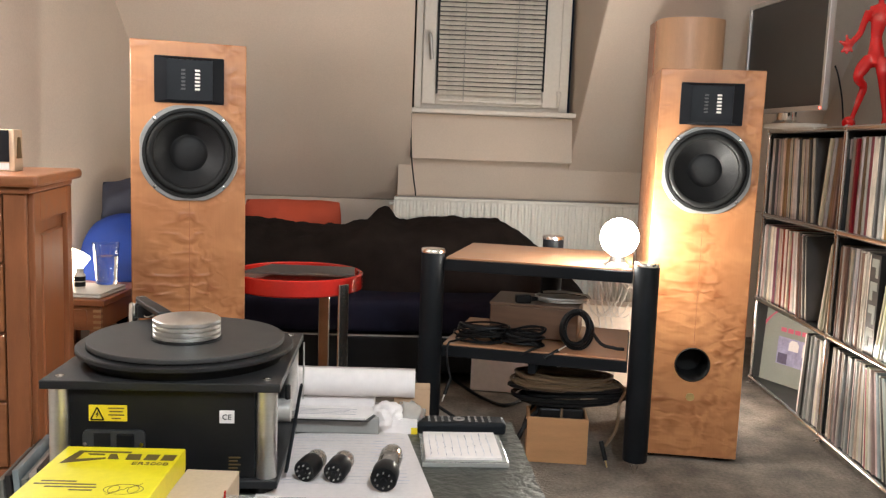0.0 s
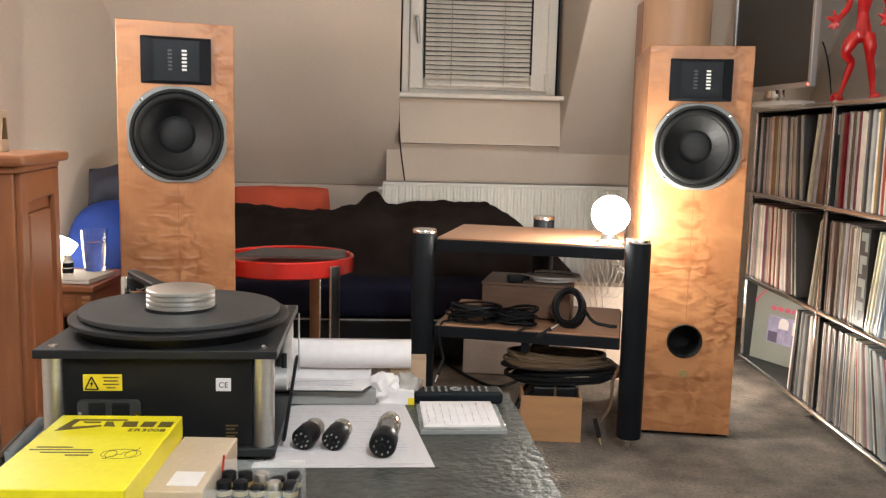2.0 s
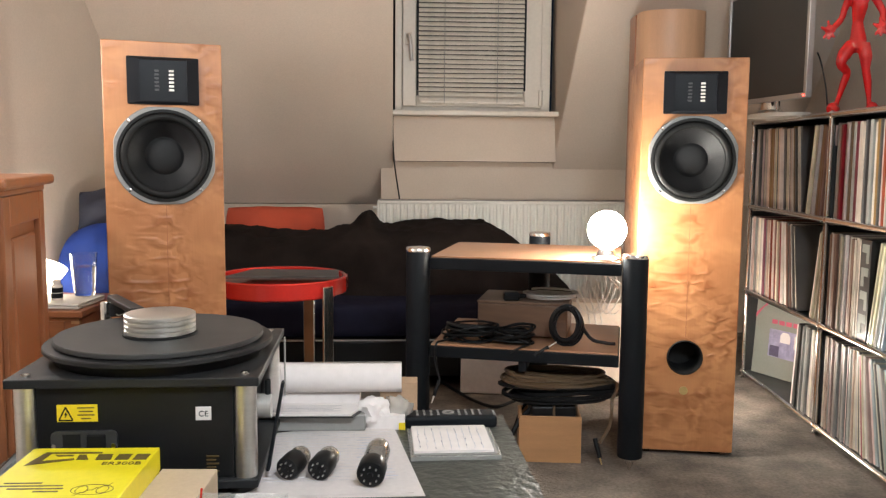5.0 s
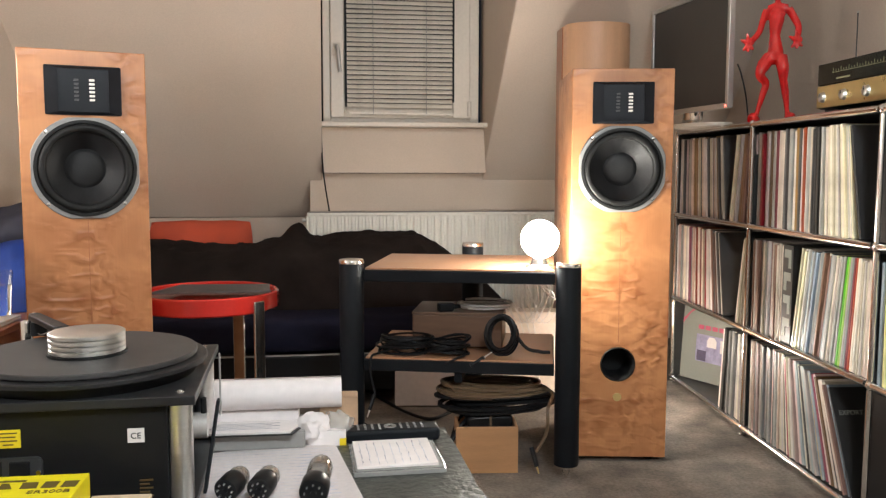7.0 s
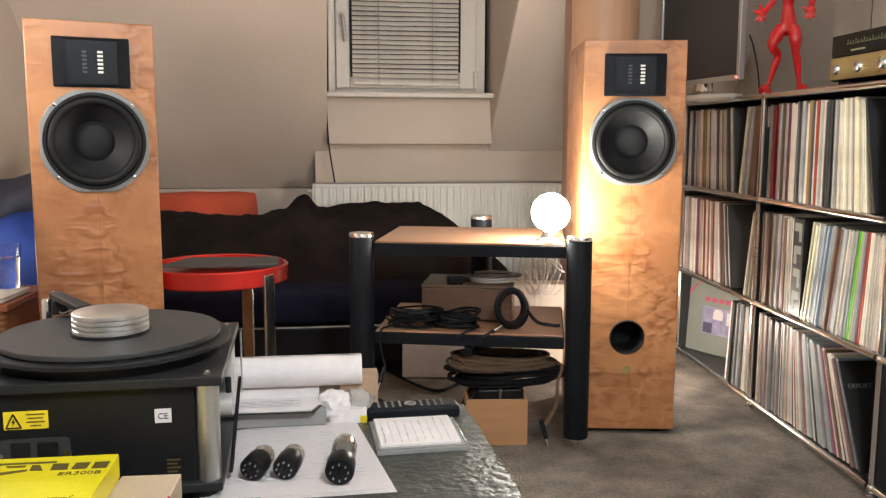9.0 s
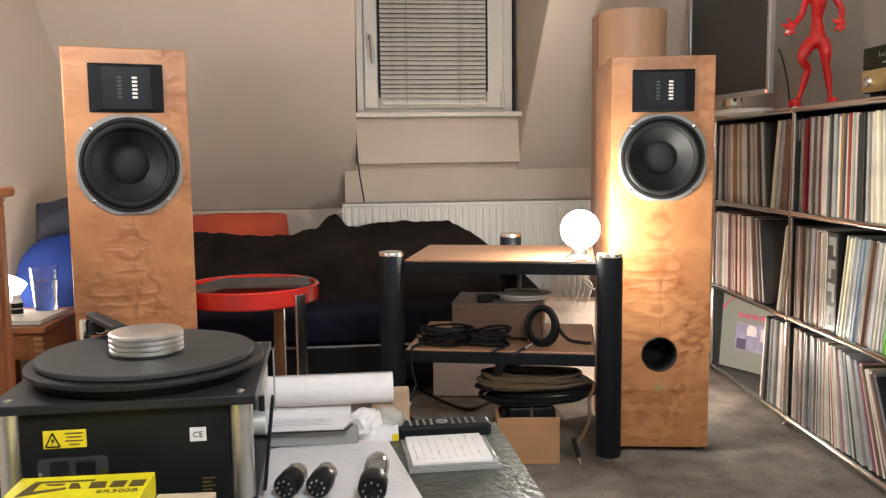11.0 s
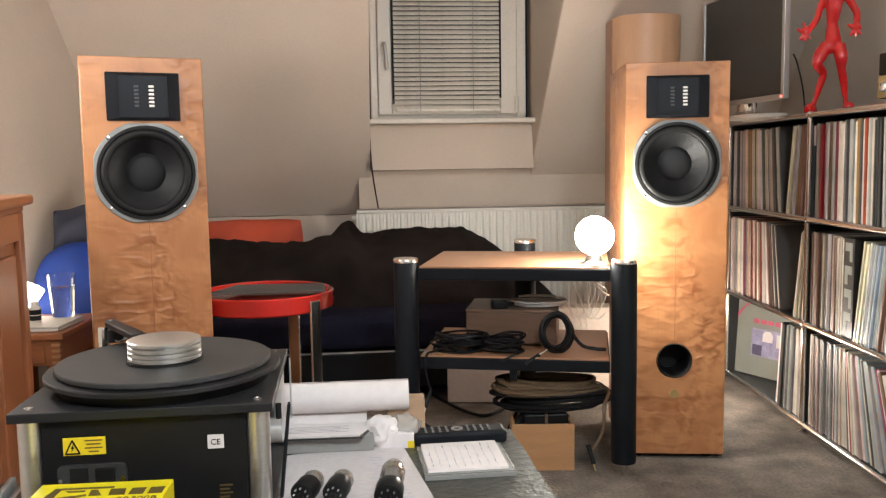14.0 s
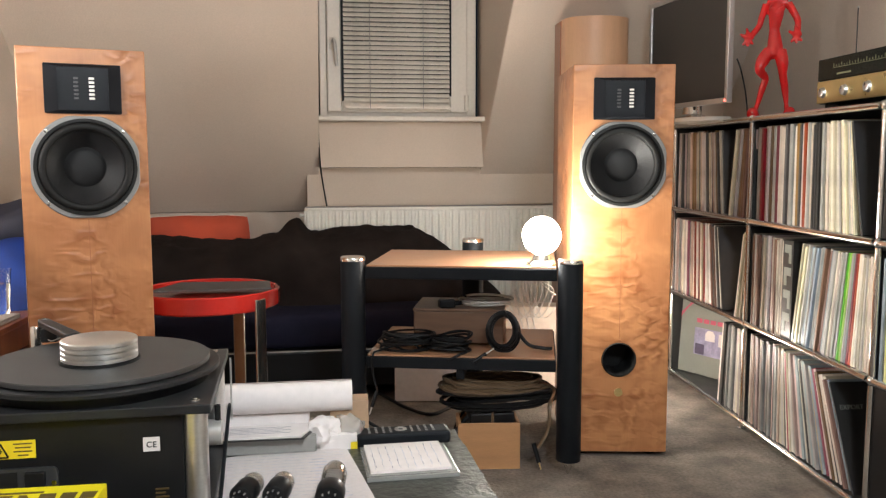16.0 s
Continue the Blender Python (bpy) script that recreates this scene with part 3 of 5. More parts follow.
# open the cabinets behind woofer and port
for s in (LS, RS):
    cab = [c for c in s.children if c.name.startswith("cabinet")][0]
    cutters = [bore(s, 0.936, 0.1175, 0.055), bore(s, 0.318, 0.0525, 0.13)]
    for c in cutters:
        mod = cab.modifiers.new("hole", "BOOLEAN")
        mod.object, mod.solver, mod.operation = c, "EXACT", "DIFFERENCE"
    bpy.context.view_layer.update()
    me = bpy.data.meshes.new_from_object(cab.evaluated_get(bpy.context.evaluated_depsgraph_get()))
    cab.modifiers.clear()
    cab.data = me
    me.materials.clear()
    me.materials.append(M_BURL)
    for c in cutters:
        bpy.data.objects.remove(c)

# the taller rounded column behind
col = thing("column_loudspeaker", pose(0.872, 3.72, 0), "tall rounded column in pale maple veneer behind the loudspeaker", "loudspeaker")
outline = [(0.133 * math.cos(radians(a)), 0.10 * math.sin(radians(a))) for a in range(180, 361, 9)] + [(0.133, 0.16), (-0.133, 0.16)]
part("body", prism(outline, 0.03, 1.525), M_PLY, col, smooth=True)
part("plinth", prism([(x * 1.03, y * 1.03) for x, y in outline], 0, 0.03), M_BLACK, col)
part("edge_strip", box(-0.138, -0.130, 0.05, 0.162, 0.03, 1.524, 0.002), M_CHERRY, col, "reddish edge strip")

# ---------------- record shelf ----------------
SX0, SX1 = 1.25, 1.60
BAYS = (3.80, 3.05, 2.28, 1.51)
LEVELS = (0.027, 0.379, 0.740, 1.090)
shelf = thing("record_shelf", pose(0, 0, 0), "chrome tube shelf with graphite panels filled with records", "shelf")
ball = finish(lathe([(0.0135 * math.cos(radians(a)), 0.0135 * math.sin(radians(a))) for a in range(-90, 91, 15)], 16), "ball_joint", M_CHROME, True)
post = finish(cyl(0.0095, 0.013, 0.337, 16), "post", M_CHROME, True)
rail = finish(cyl(0.0095, 0.010, 0.748, 16, m=pose(0, 0, 0, 90, 0, 0)), "rail", M_CHROME, True)
tie = finish(cyl(0.0095, 0.012, 0.338, 16, m=pose(0, 0, 0, 0, 90, 0)), "tie", M_CHROME, True)
foot = finish(lathe([(0.0, 0.0), (0.016, 0.0), (0.016, 0.006), (0.007, 0.010), (0.007, 0.020)], 16), "levelling_foot", M_CHROME, True)
floor_panel = finish(box(0.006, 0.344, -0.754, -0.006, -0.004, 0.006, 0.002), "shelf_panel", M_SHELFGREY)
side_panel = finish(box(0.008, 0.342, -0.003, 0.003, 0.008, 0.342), "side_panel", M_SHELFGREY)
back_panel = finish(box(0.345, 0.350, -0.754, -0.006, 0.008, 0.342), "back_panel", M_SHELFGREY)
for i, y in enumerate(BAYS):
    for k, z in enumerate(LEVELS):
        for x in (SX0, SX1):
            again("ball_joint", ball, shelf, pose(x, y, z))
            if k < 3:
                again("post", post, shelf, Matrix.Translation((x, y, z)) @ Matrix.Diagonal((1, 1, (LEVELS[k + 1] - z) / 0.35, 1)))
            if i < 3:
                again("rail", rail, shelf, pose(x, y, z))
        again("tie", tie, shelf, pose(SX0, y, z))
        if k < 3:
            again("side_panel", side_panel, shelf, pose(SX0, y, z))
        if i < 3:
            again("shelf_panel", floor_panel, shelf, pose(SX0, y, z))
            if k < 3:
                again("back_panel", back_panel, shelf, pose(SX0, y, z))
    for x in (SX0, SX1):
        again("levelling_foot", foot, shelf, pose(x, y, 0))
for z, h in ((0.740, 0.342), (0.027, 0.340)):
    d = part("flap_door", box(-0.004, 0.002, 1.522, 2.268, z + 0.012, z + h, 0.003), M_BLACK, shelf, "black metal flap door", at=pose(SX0 + 0.002, 0, 0))
    part("door_knob", cyl(0.012, 0, 0.02, 16, m=pose(-0.004, 1.925, z + h - 0.03, 0, -90, 0)), M_CHROME, d, smooth=True)

# ---------------- slate table and floor of the stage ----------------
TZ = 0.500
table = thing("coffee_table", pose(0.096, 1.602, 0, 0, 0, 5.8), "low table with a rough dark slate top", "table")
bm = box(-0.69, 0.0, -1.10, 0.0, TZ - 0.035, TZ)
bmesh.ops.subdivide_edges(bm, edges=[e for e in bm.edges], cuts=24, use_grid_fill=True)
for v in bm.verts:
    n = noise.noise(v.co * 14) * 0.5 + noise.noise(v.co * 40) * 0.5
    if abs(v.co.x) < 1e-4:
        v.co.x += 0.006 * n
    if abs(v.co.y) < 1e-4:
        v.co.y += 0.006 * n
part("slate_top", bm, M_SLATE, table, "rough dark green-grey slate slab")
for x in (-0.63, -0.06):
    for y in (-1.04, -0.06):
        part("leg", box(x - 0.025, x + 0.025, y - 0.025, y + 0.025, 0, TZ - 0.035, 0.003), M_BLACK, table)

# ---------------- lamps ----------------
RACK = pose(0.215, 2.735, 0, 0, 0, -11.0)
lamp = thing("globe_lamp", RACK @ pose(0.243, 0.040, 0.636), "small table lamp with a glaring glass globe on the rack", "lamp")
part("base", lathe([(0.0, 0.0), (0.045, 0.0), (0.047, 0.006), (0.030, 0.014), (0.022, 0.034), (0.0, 0.034)], 32), M_CHROME, lamp, smooth=True)
part("globe", lathe([(0.058 * math.cos(radians(a)), 0.090 + 0.058 * math.sin(radians(a))) for a in range(-90, 91, 10)], 32), M_GLOBE, lamp, "glowing white glass globe", True)

low = thing("floor_light", pose(0.93, 3.40, 0), "small floor lamp, lit, standing behind the loudspeaker", "lamp")
part("base", lathe([(0, 0), (0.06, 0), (0.06, 0.012), (0.015, 0.020), (0.012, 0.20), (0, 0.20)], 28), M_BLACK, low, smooth=True)
part("bulb", lathe([(0.040 * math.cos(radians(a)), 0.238 + 0.040 * math.sin(radians(a))) for a in range(-90, 91, 15)], 24), M_FLOORBULB, low, "bare glowing bulb", True)

table_lamp = thing("table_lamp", pose(-1.21, 2.02, 0.888), "small table lamp with a lit opal globe on the chest", "lamp")
part("foot", lathe([(0, 0), (0.055, 0), (0.055, 0.010), (0.02, 0.022), (0, 0.022)], 32), M_ALU, table_lamp, smooth=True)
part("pole", cyl(0.008, 0.02, 0.245, 16), M_ALU, table_lamp, smooth=True)
part("collar", lathe([(0, 0.235), (0.02, 0.235), (0.026, 0.258), (0, 0.258)], 32), M_ALU, table_lamp, smooth=True)
part("globe", lathe([(0.05 * math.cos(radians(a)), 0.302 + 0.05 * math.sin(radians(a))) for a in range(-90, 91, 15)], 24), M_CHESTGLOBE, table_lamp, "lit opal glass globe", True)

# Unseen lamp behind the camera, added and placed to light the front faces.
pendant = thing("fill_lamp", pose(0.45, -0.25, CEIL_Z), "unseen opal lamp added behind the camera as frontal fill, lit", "lamp")
part("rose", cyl(0.05, -0.02, 0.0, 24), M_WHITE, pendant, smooth=True)
part("stem", cyl(0.006, -0.06, -0.02, 12), M_WHITE, pendant)
part("globe", lathe([(0.16 * math.cos(radians(a)), -0.19 + 0.14 * math.sin(radians(a))) for a in range(-90, 91, 10)], 32), M_FILLLAMP, pendant, "lit opal glass globe", True)

# ---------------- rack with its load ----------------
rack = thing("equipment_rack", RACK, "three-post rack with black columns and cherry shelves", "rack")
for x, y in ((-0.330, 0.0), (0.330, 0.0), (0.0, 0.475)):
    p = part("column", cyl(0.0375, 0.045, 0.648, 40, bevel=0.002), M_RACKBLACK, rack, smooth=True, at=pose(x, y, 0) @ Matrix.Diagonal((1, 1, 1.022 if y else 1.0, 1)))
    part("cap", lathe([(0.0385, 0.648), (0.0385, 0.656), (0.036, 0.660), (0.0, 0.660)], 40), M_CHROME, p, "chrome cap", True)
    part("spike", lathe([(0.0, 0.0), (0.004, 0.004), (0.014, 0.030), (0.020, 0.034), (0.020, 0.045)], 20), M_CHROME, p, "steel spike", True)
for z in (0.636, 0.360):
    sh = part("shelf_frame", box(-0.290, 0.290, -0.012, 0.435, z - 0.042, z - 0.006, 0.003), M_RACKBLACK, rack)
    part("shelf_board", box(-0.286, 0.286, -0.008, 0.431, z - 0.006, z, 0.0015), M_SHELFWOOD, sh, "reddish wood veneer board")
part("lower_brace", box(-0.012, 0.012, 0.0, 0.46, 0.285, 0.318, 0.002), M_RACKBLACK, rack)

case = thing("amplifier_case", RACK @ pose(-0.02, 0.245, 0.360), "dark walnut equipment case on the lower rack shelf", "amplifier")
part("body", box(-0.145, 0.145, -0.10, 0.12, 0.006, 0.108, 0.004), M_DARKWOOD, case)
part("lid", box(-0.147, 0.147, -0.102, 0.122, 0.108, 0.118, 0.003), M_DARKWOOD, case)
for x in (-0.12, 0.12):
    part("foot", box(x - 0.012, x + 0.012, -0.08, 0.10, 0.0, 0.006), M_RUBBER, case)


def coil(name, m, a, b, r, loops, height, material, label, seed=0, tail=None, mess=1.0):
    rnd = random.Random(seed)
    pts = []
    per = 26
    ph = rnd.random() * 6
    keys = [(rnd.uniform(-1, 1), rnd.uniform(-1, 1), rnd.uniform(0.80, 1.06), rnd.uniform(-1, 1), rnd.uniform(0, 6.3)) for _ in range(loops + 2)]
    for k in range(loops * per + 1):
        t = 2 * math.pi * k / per
        i, f = k // per, (k % per) / per
        f = f * f * (3 - 2 * f)
        dx, dy, w, tip, _ = [p + (q - p) * f for p, q in zip(keys[i], keys[i + 1])]
        z = r + height * (i + f) / loops + 0.30 * mess * height * tip * math.cos(t + keys[i // 2][4])
        pts.append((a * (w * math.cos(t + ph) + 0.10 * mess * dx), b * (w * math.sin(t + ph) + 0.12 * mess * dy), max(r, z)))
    if tail:
        pts = pts + [tuple(p) for p in spline([pts[-1]] + tail, 8)][1:]
    return solid(name, sweep(pts, r, 6), material, m, label, "cable", smooth=True)


coil("cable_coil", RACK @ pose(-0.180, 0.070, 0.361), 0.080, 0.052, 0.0036, 14, 0.045, M_CABLE, "black coiled cable on the lower rack shelf", 2,
     [(-0.06, -0.06, 0.01), (-0.085, -0.092, 0.002), (-0.086, -0.098, -0.05), (-0.070, -0.105, -0.11)], 2.0)
coil("cable_coil", RACK @ pose(-0.035, 0.060, 0.361), 0.060, 0.044, 0.0036, 13, 0.045, M_CABLE, "black coiled cable on the lower rack shelf", 5,
     [(0.05, -0.04, 0.012), (0.035, -0.075, 0.006), (0.0, -0.085, -0.012)], 1.8)
coil("cable_coil", RACK @ pose(0.130, 0.085, 0.420, 78, 0, -6), 0.046, 0.058, 0.0055, 10, 0.034, M_CABLE, "thick black cable coil leaning on the case", 8,
     [(0.07, -0.03, 0.012), (0.12, -0.045, 0.02), (0.15, -0.046, 0.01)])
coil("cable_coil", RACK @ pose(0.065, 0.225, 0.479), 0.085, 0.055, 0.004, 3, 0.02, M_WHITECABLE, "white coiled cable on the walnut case", 11)
plug = thing("jack_plug", RACK @ pose(0.055, -0.008, 0.352, 62, 0, 118), "black cable plug with a metal tip", "plug")
part("sleeve", cyl(0.006, -0.02, 0.03, 12), M_CABLE, plug, smooth=True)
part("tip", cyl(0.003, 0.03, 0.06, 10, r2=0.002), M_ALU, plug, smooth=True)
plug = thing("jack_plug", RACK @ pose(-0.258, -0.033, 0.235, 160, 15, 0), "black cable plug hanging from the rack shelf", "plug")
part("sleeve", cyl(0.006, -0.015, 0.035, 12), M_CABLE, plug, smooth=True)
part("tip", cyl(0.003, 0.035, 0.058, 10, r2=0.002), M_ALU, plug, smooth=True)
adapter = thing("power_adapter", RACK @ pose(-0.055, 0.165, 0.478, 0, 0, 20), "black mains plug on the walnut case", "plug")
part("housing", box(-0.030, 0.022, -0.016, 0.016, 0, 0.028, 0.006), M_CABLE, adapter)
part("collar", cyl(0.009, 0.0, 0.025, 12, r2=0.006, m=pose(0.02, 0, 0.014, 0, 90, 0)), M_CABLE, adapter, smooth=True)
for k in range(5):
    x = 0.55 + 0.022 * k
    pts = spline([(x - 0.08, 3.55, 0.50 + 0.02 * math.sin(k * 2)), (x, 3.50, 0.56 - 0.03 * k), (x + 0.05, 3.52, 0.42 + 0.03 * math.sin(k)), (x - 0.02, 3.48, 0.33), (x - 0.09, 3.5, 0.40 + 0.02 * k), (x - 0.04, 3.47, 0.20), (x - 0.05, 3.45, 0.006)], 8)
    solid("white_cable", sweep(pts, 0.0028, 6), M_WHITECABLE, Matrix(), "thin white cable hanging behind the rack", "cable", "white cables", smooth=True)
strip = thing("power_strip", pose(0.62, 3.47, 0.0, 0, 0, 25), "white power strip on the carpet behind the rack", "socket")
part("body", box(-0.16, 0.16, -0.027, 0.027, 0, 0.042, 0.006), M_WHITE, strip)
for k in range(5):
    part("socket", lathe([(0.020, 0.0425), (0.019, 0.044), (0.017, 0.0425), (0.016, 0.034), (0, 0.034)], 24), M_WHITE, strip, smooth=True, at=pose(-0.12 + 0.06 * k, 0, 0))
plate = solid("white_carton", box(-0.17, 0.26, -0.03, 0.03, 0, 0.135, 0.003), M_PAPER, pose(0.20, 3.50, 0, -8, 0, -4), "plain white flat carton on the carpet below the rack", "box")
wbox = thing("white_board", pose(0.58, 3.62, 0.0, 0, 0, -5), "white box standing behind the rack", "box")
part("body", box(-0.17, 0.17, -0.05, 0.05, 0, 0.36, 0.006), M_WHITE, wbox)

crate = thing("wooden_box", pose(0.307, 2.79, 0, 0, 0, -2), "open pale wooden box holding a transformer on the carpet", "box")
for x0, x1, y0, y1, n in ((-0.096, 0.096, -0.06, -0.050, "front_board"), (-0.096, 0.096, 0.050, 0.060, "rear_board"), (-0.096, -0.086, -0.050, 0.050, "end_board"), (0.086, 0.096, -0.050, 0.050, "end_board")):
    part(n, box(x0, x1, y0, y1, 0, 0.146, 0.0015), M_BOXWOOD, crate)
part("bottom", box(-0.081, 0.081, -0.050, 0.050, 0, 0.008), M_BOXWOOD, crate)
trafo = thing("transformer", pose(0.315, 2.79, 0.008, 0, 0, 3.5), "black transformer with copper strap inside the wooden box", "transformer")
part("core", box(-0.07, 0.07, -0.04, 0.04, 0, 0.165, 0.006), M_CABLE, trafo)
part("strap", box(-0.004, 0.004, -0.044, 0.044, 0.12, 0.172, 0.002), M_BROWNCABLE, trafo, "copper strap")
part("loop", sweep([(0.062 * math.cos(radians(a)), -0.02, 0.15 + 0.034 * math.sin(radians(a))) for a in range(0, 181, 12)], 0.0045, 8), M_SILVER, trafo, "grey cable loop", True)
coil("cable_coil", pose(0.350, 2.83, 0.174), 0.175, 0.085, 0.0075, 8, 0.050, M_CABLE, "thick black cable coiled on the wooden box", 21, None, 1.7)
coil("cable_coil", pose(0.335, 2.82, 0.228), 0.158, 0.080, 0.0055, 12, 0.034, M_BROWNCABLE, "brown translucent speaker cable coiled on the wooden box", 27,
     [(0.16, -0.03, 0.02), (0.155, -0.10, -0.03), (0.150, -0.105, -0.10), (0.118, -0.115, -0.155)], 1.7)
plug = thing("speaker_plug", pose(0.447, 2.705, 0.058, 158, 0, 40), "black cable plug at the end of the brown cable", "plug")
part("sleeve", cyl(0.0075, -0.03, 0.03, 12), M_CABLE, plug, smooth=True)
part("pin", cyl(0.003, 0.03, 0.052, 10, r2=0.002), M_GOLD, plug, smooth=True)
solid("floor_cable", sweep(spline([(-0.10, 2.98, 0.10), (-0.02, 2.95, 0.06), (0.10, 2.88, 0.008), (0.18, 2.86, 0.010), (0.22, 2.85, 0.12), (0.26, 2.84, 0.19)], 8), 0.006, 8), M_CABLE, Matrix(), "black cable lying on the carpet under the rack", "cable", smooth=True)
solid("floor_cable", sweep(spline([(0.12, 2.72, 0.008), (0.17, 2.74, 0.05), (0.21, 2.76, 0.12), (0.25, 2.79, 0.155)], 8), 0.008, 8), M_CABLE, Matrix(), "thick black cable running down from the wooden box", "cable", smooth=True)

solid("floor_cable", sweep(spline([(-0.091, 3.722, 0.009), (-0.003, 3.527, 0.009), (0.07, 3.38, 0.009), (0.157, 3.285, 0.009), (0.239, 3.367, 0.009)], 8), 0.0065, 8), M_CABLE, Matrix(), "black cable curving over the carpet beside the rack", "cable", smooth=True)

# ---------------- red table ----------------
stool = thing("red_side_table", pose(-0.565, 2.92, 0), "round red plastic side table with chrome legs", "table")
part("top", lathe([(0.0, 0.538), (0.205, 0.538), (0.205, 0.549), (0.212, 0.552), (0.218, 0.548), (0.218, 0.502), (0.212, 0.497), (0.200, 0.499), (0.200, 0.525), (0.0, 0.525)], 72), M_RED, stool, smooth=True)
for k, a in enumerate((-38, 76, 190)):
    u = (math.cos(radians(a)), math.sin(radians(a)))
    leg = part("leg", box(0.219, 0.227, -0.021, 0.021, 0.0, 0.535, 0.003), M_CHROME, stool, "flat chrome leg", at=pose(0, 0, 0, 0, 0, a))
padm = solid("grey_mat", prism([(-0.165, -0.105), (0.195, -0.045), (0.165, 0.105), (-0.120, 0.085)], 0, 0.007, bevel=0.002), M_GREYPAD, pose(-0.556, 2.905, 0.5525, 0, 0, -3), "flat dark grey mat on the red table", "mat")

# ---------------- bed ----------------
bed = thing("day_bed", WALL @ pose(-0.80, -0.38, 0), "low black day bed with a dark navy cover under the window", "bed")
part("base", box(-0.70, 1.02, -0.46, 0.44, 0.05, 0.200, 0.008), M_BLACK, bed)
part("edge_trim", box(-0.70, 1.02, -0.468, -0.460, 0.200, 0.206), M_ALU, bed, "thin metal edge trim")
for x in (-0.64, 0.95):
    for y in (-0.40, 0.38):
        part("leg", box(x - 0.03, x + 0.03, y - 0.03, y + 0.03, 0, 0.05), M_BLACK, bed)
bm = box(-0.70, 1.02, -0.455, 0.44, 0.206, 0.345, 0.035, seg=4)
bmesh.ops.subdivide_edges(bm, edges=[e for e in bm.edges if e.calc_length() > 0.3], cuts=40, use_grid_fill=True)
for v in bm.verts:
    v.co.z += 0.010 * noise.noise(Vector((v.co.x * 3, v.co.y * 5, 1)))
    v.co.y += 0.008 * noise.noise(Vector((v.co.x * 6, v.co.z * 9, 4)))
part("mattress", bm, M_BEDNAVY, bed, "mattress under a dark navy cover", True)

# a heaped blanket: gentle mounds along the bed with creases
bm = bmesh.new()
NX, NY = 110, 42
rows = []
for j in range(NY + 1):
    row = []
    for i in range(NX + 1):
        u, v = i / NX, j / NY
        x, y = -0.85 + 1.86 * u, -0.40 + 0.72 * v
        side = max(0.0, 1 - (2 * v - 1.12) ** 2) ** 0.55
        ends = min(1.0, u / 0.06) ** 0.5 * min(1.0, max(0.0, (1 - u)) / 0.20) ** 0.62
        h = 0.255 + 0.030 * math.exp(-((x + 0.62) / 0.20) ** 2) + 0.048 * math.exp(-((x - 0.50) / 0.34) ** 4) + 0.022 * math.exp(-((x - 0.03) / 0.10) ** 4) + 0.078 * math.exp(-abs((x - 0.085) / 0.052) ** 3 - ((v - 0.62) / 0.16) ** 2)
        crease = 0.022 * noise.noise(Vector((x * 4.5 + y * 3, y * 6, 2))) + 0.030 * (0.25 - abs(noise.noise(Vector((x * 7, y * 9 + x * 6, 7))))) + 0.012 * noise.noise(Vector((x * 19 - y * 9, y * 17, 3)))
        row.append(bm.verts.new((x, y + 0.02 * noise.noise(Vector((x * 5, v * 4, 9))), 0.335 + (h + crease) * side * ends)))
    rows.append(row)
for j in range(NY):
    for i in range(NX):
        bm.faces.new((rows[j][i], rows[j][i + 1], rows[j + 1][i + 1], rows[j + 1][i]))
blanket = solid("blanket", bm, M_BLANKET, WALL @ pose(-0.52, -0.24, 0), "heaped black-brown blanket on the day bed", "blanket", smooth=True)

red_c = solid("cushion", cushion(0.51, 0.40, 0.15, 0.024, 3, square=2.3, rounding=0.35), M_ORANGE, WALL @ pose(-0.895, 0.02, 0.498, 76, 0, 1), "orange-red cushion leaning against the wall on the bed", "cushion", smooth=True)
solid("cushion", cushion(0.43, 0.41, 0.22, 0.018, 9, square=2.2, rounding=0.85), M_BLUE, pose(-1.292, 3.345, 0.488, 68, 3, 8), "royal blue cushion on the bed", "cushion", smooth=True)
solid("cushion", cushion(0.42, 0.30, 0.16, 0.050, 14, square=2.4, rounding=0.35), M_NAVY, pose(-1.265, 3.47, 0.680, 64, -6, 8), "crumpled grey-navy pillow on the blue cushion", "cushion", smooth=True)

# ---------------- bedside table ----------------
NS = pose(-1.352, 3.05, 0, 0, 0, 2)
NZ = 0.434
night = thing("bedside_table", NS, "small cherry wood bedside table with finger joints", "table")
part("top", box(-0.15, 0.15, -0.20, 0.20, NZ - 0.022, NZ, 0.004), M_CHERRYX, night)
part("apron", box(-0.135, 0.135, -0.19, -0.172, NZ - 0.105, NZ - 0.022, 0.002), M_CHERRYX, night)
part("apron", box(0.117, 0.135, -0.172, 0.172, NZ - 0.105, NZ - 0.022, 0.002), M_CHERRY, night)
part("apron", box(-0.135, -0.117, -0.172, 0.172, NZ - 0.105, NZ - 0.022, 0.002), M_CHERRY, night)
part("drawer_front", box(-0.09, 0.09, -0.197, -0.190, NZ - 0.095, NZ - 0.034, 0.002), M_CHERRYX, night)
for k in range(4):
    part("finger_joint", box(0.110, 0.1365, -0.1915, -0.176, NZ - 0.100 + 0.019 * k, NZ - 0.091 + 0.019 * k), M_BOXWOOD, night)
for x in (-0.115, 0.115):
    for y in (-0.17, 0.17):
        part("leg", box(x - 0.02, x + 0.02, y - 0.02, y + 0.02, 0, NZ - 0.105, 0.003), M_CHERRY, night)
laptop = thing("laptop", NS @ pose(0.0, -0.07, NZ, 0, 0, -3), "closed silver laptop on the bedside table", "laptop")
part("base", box(-0.135, 0.135, -0.10, 0.10, 0.001, 0.011, 0.004), M_LAPTOP, laptop)
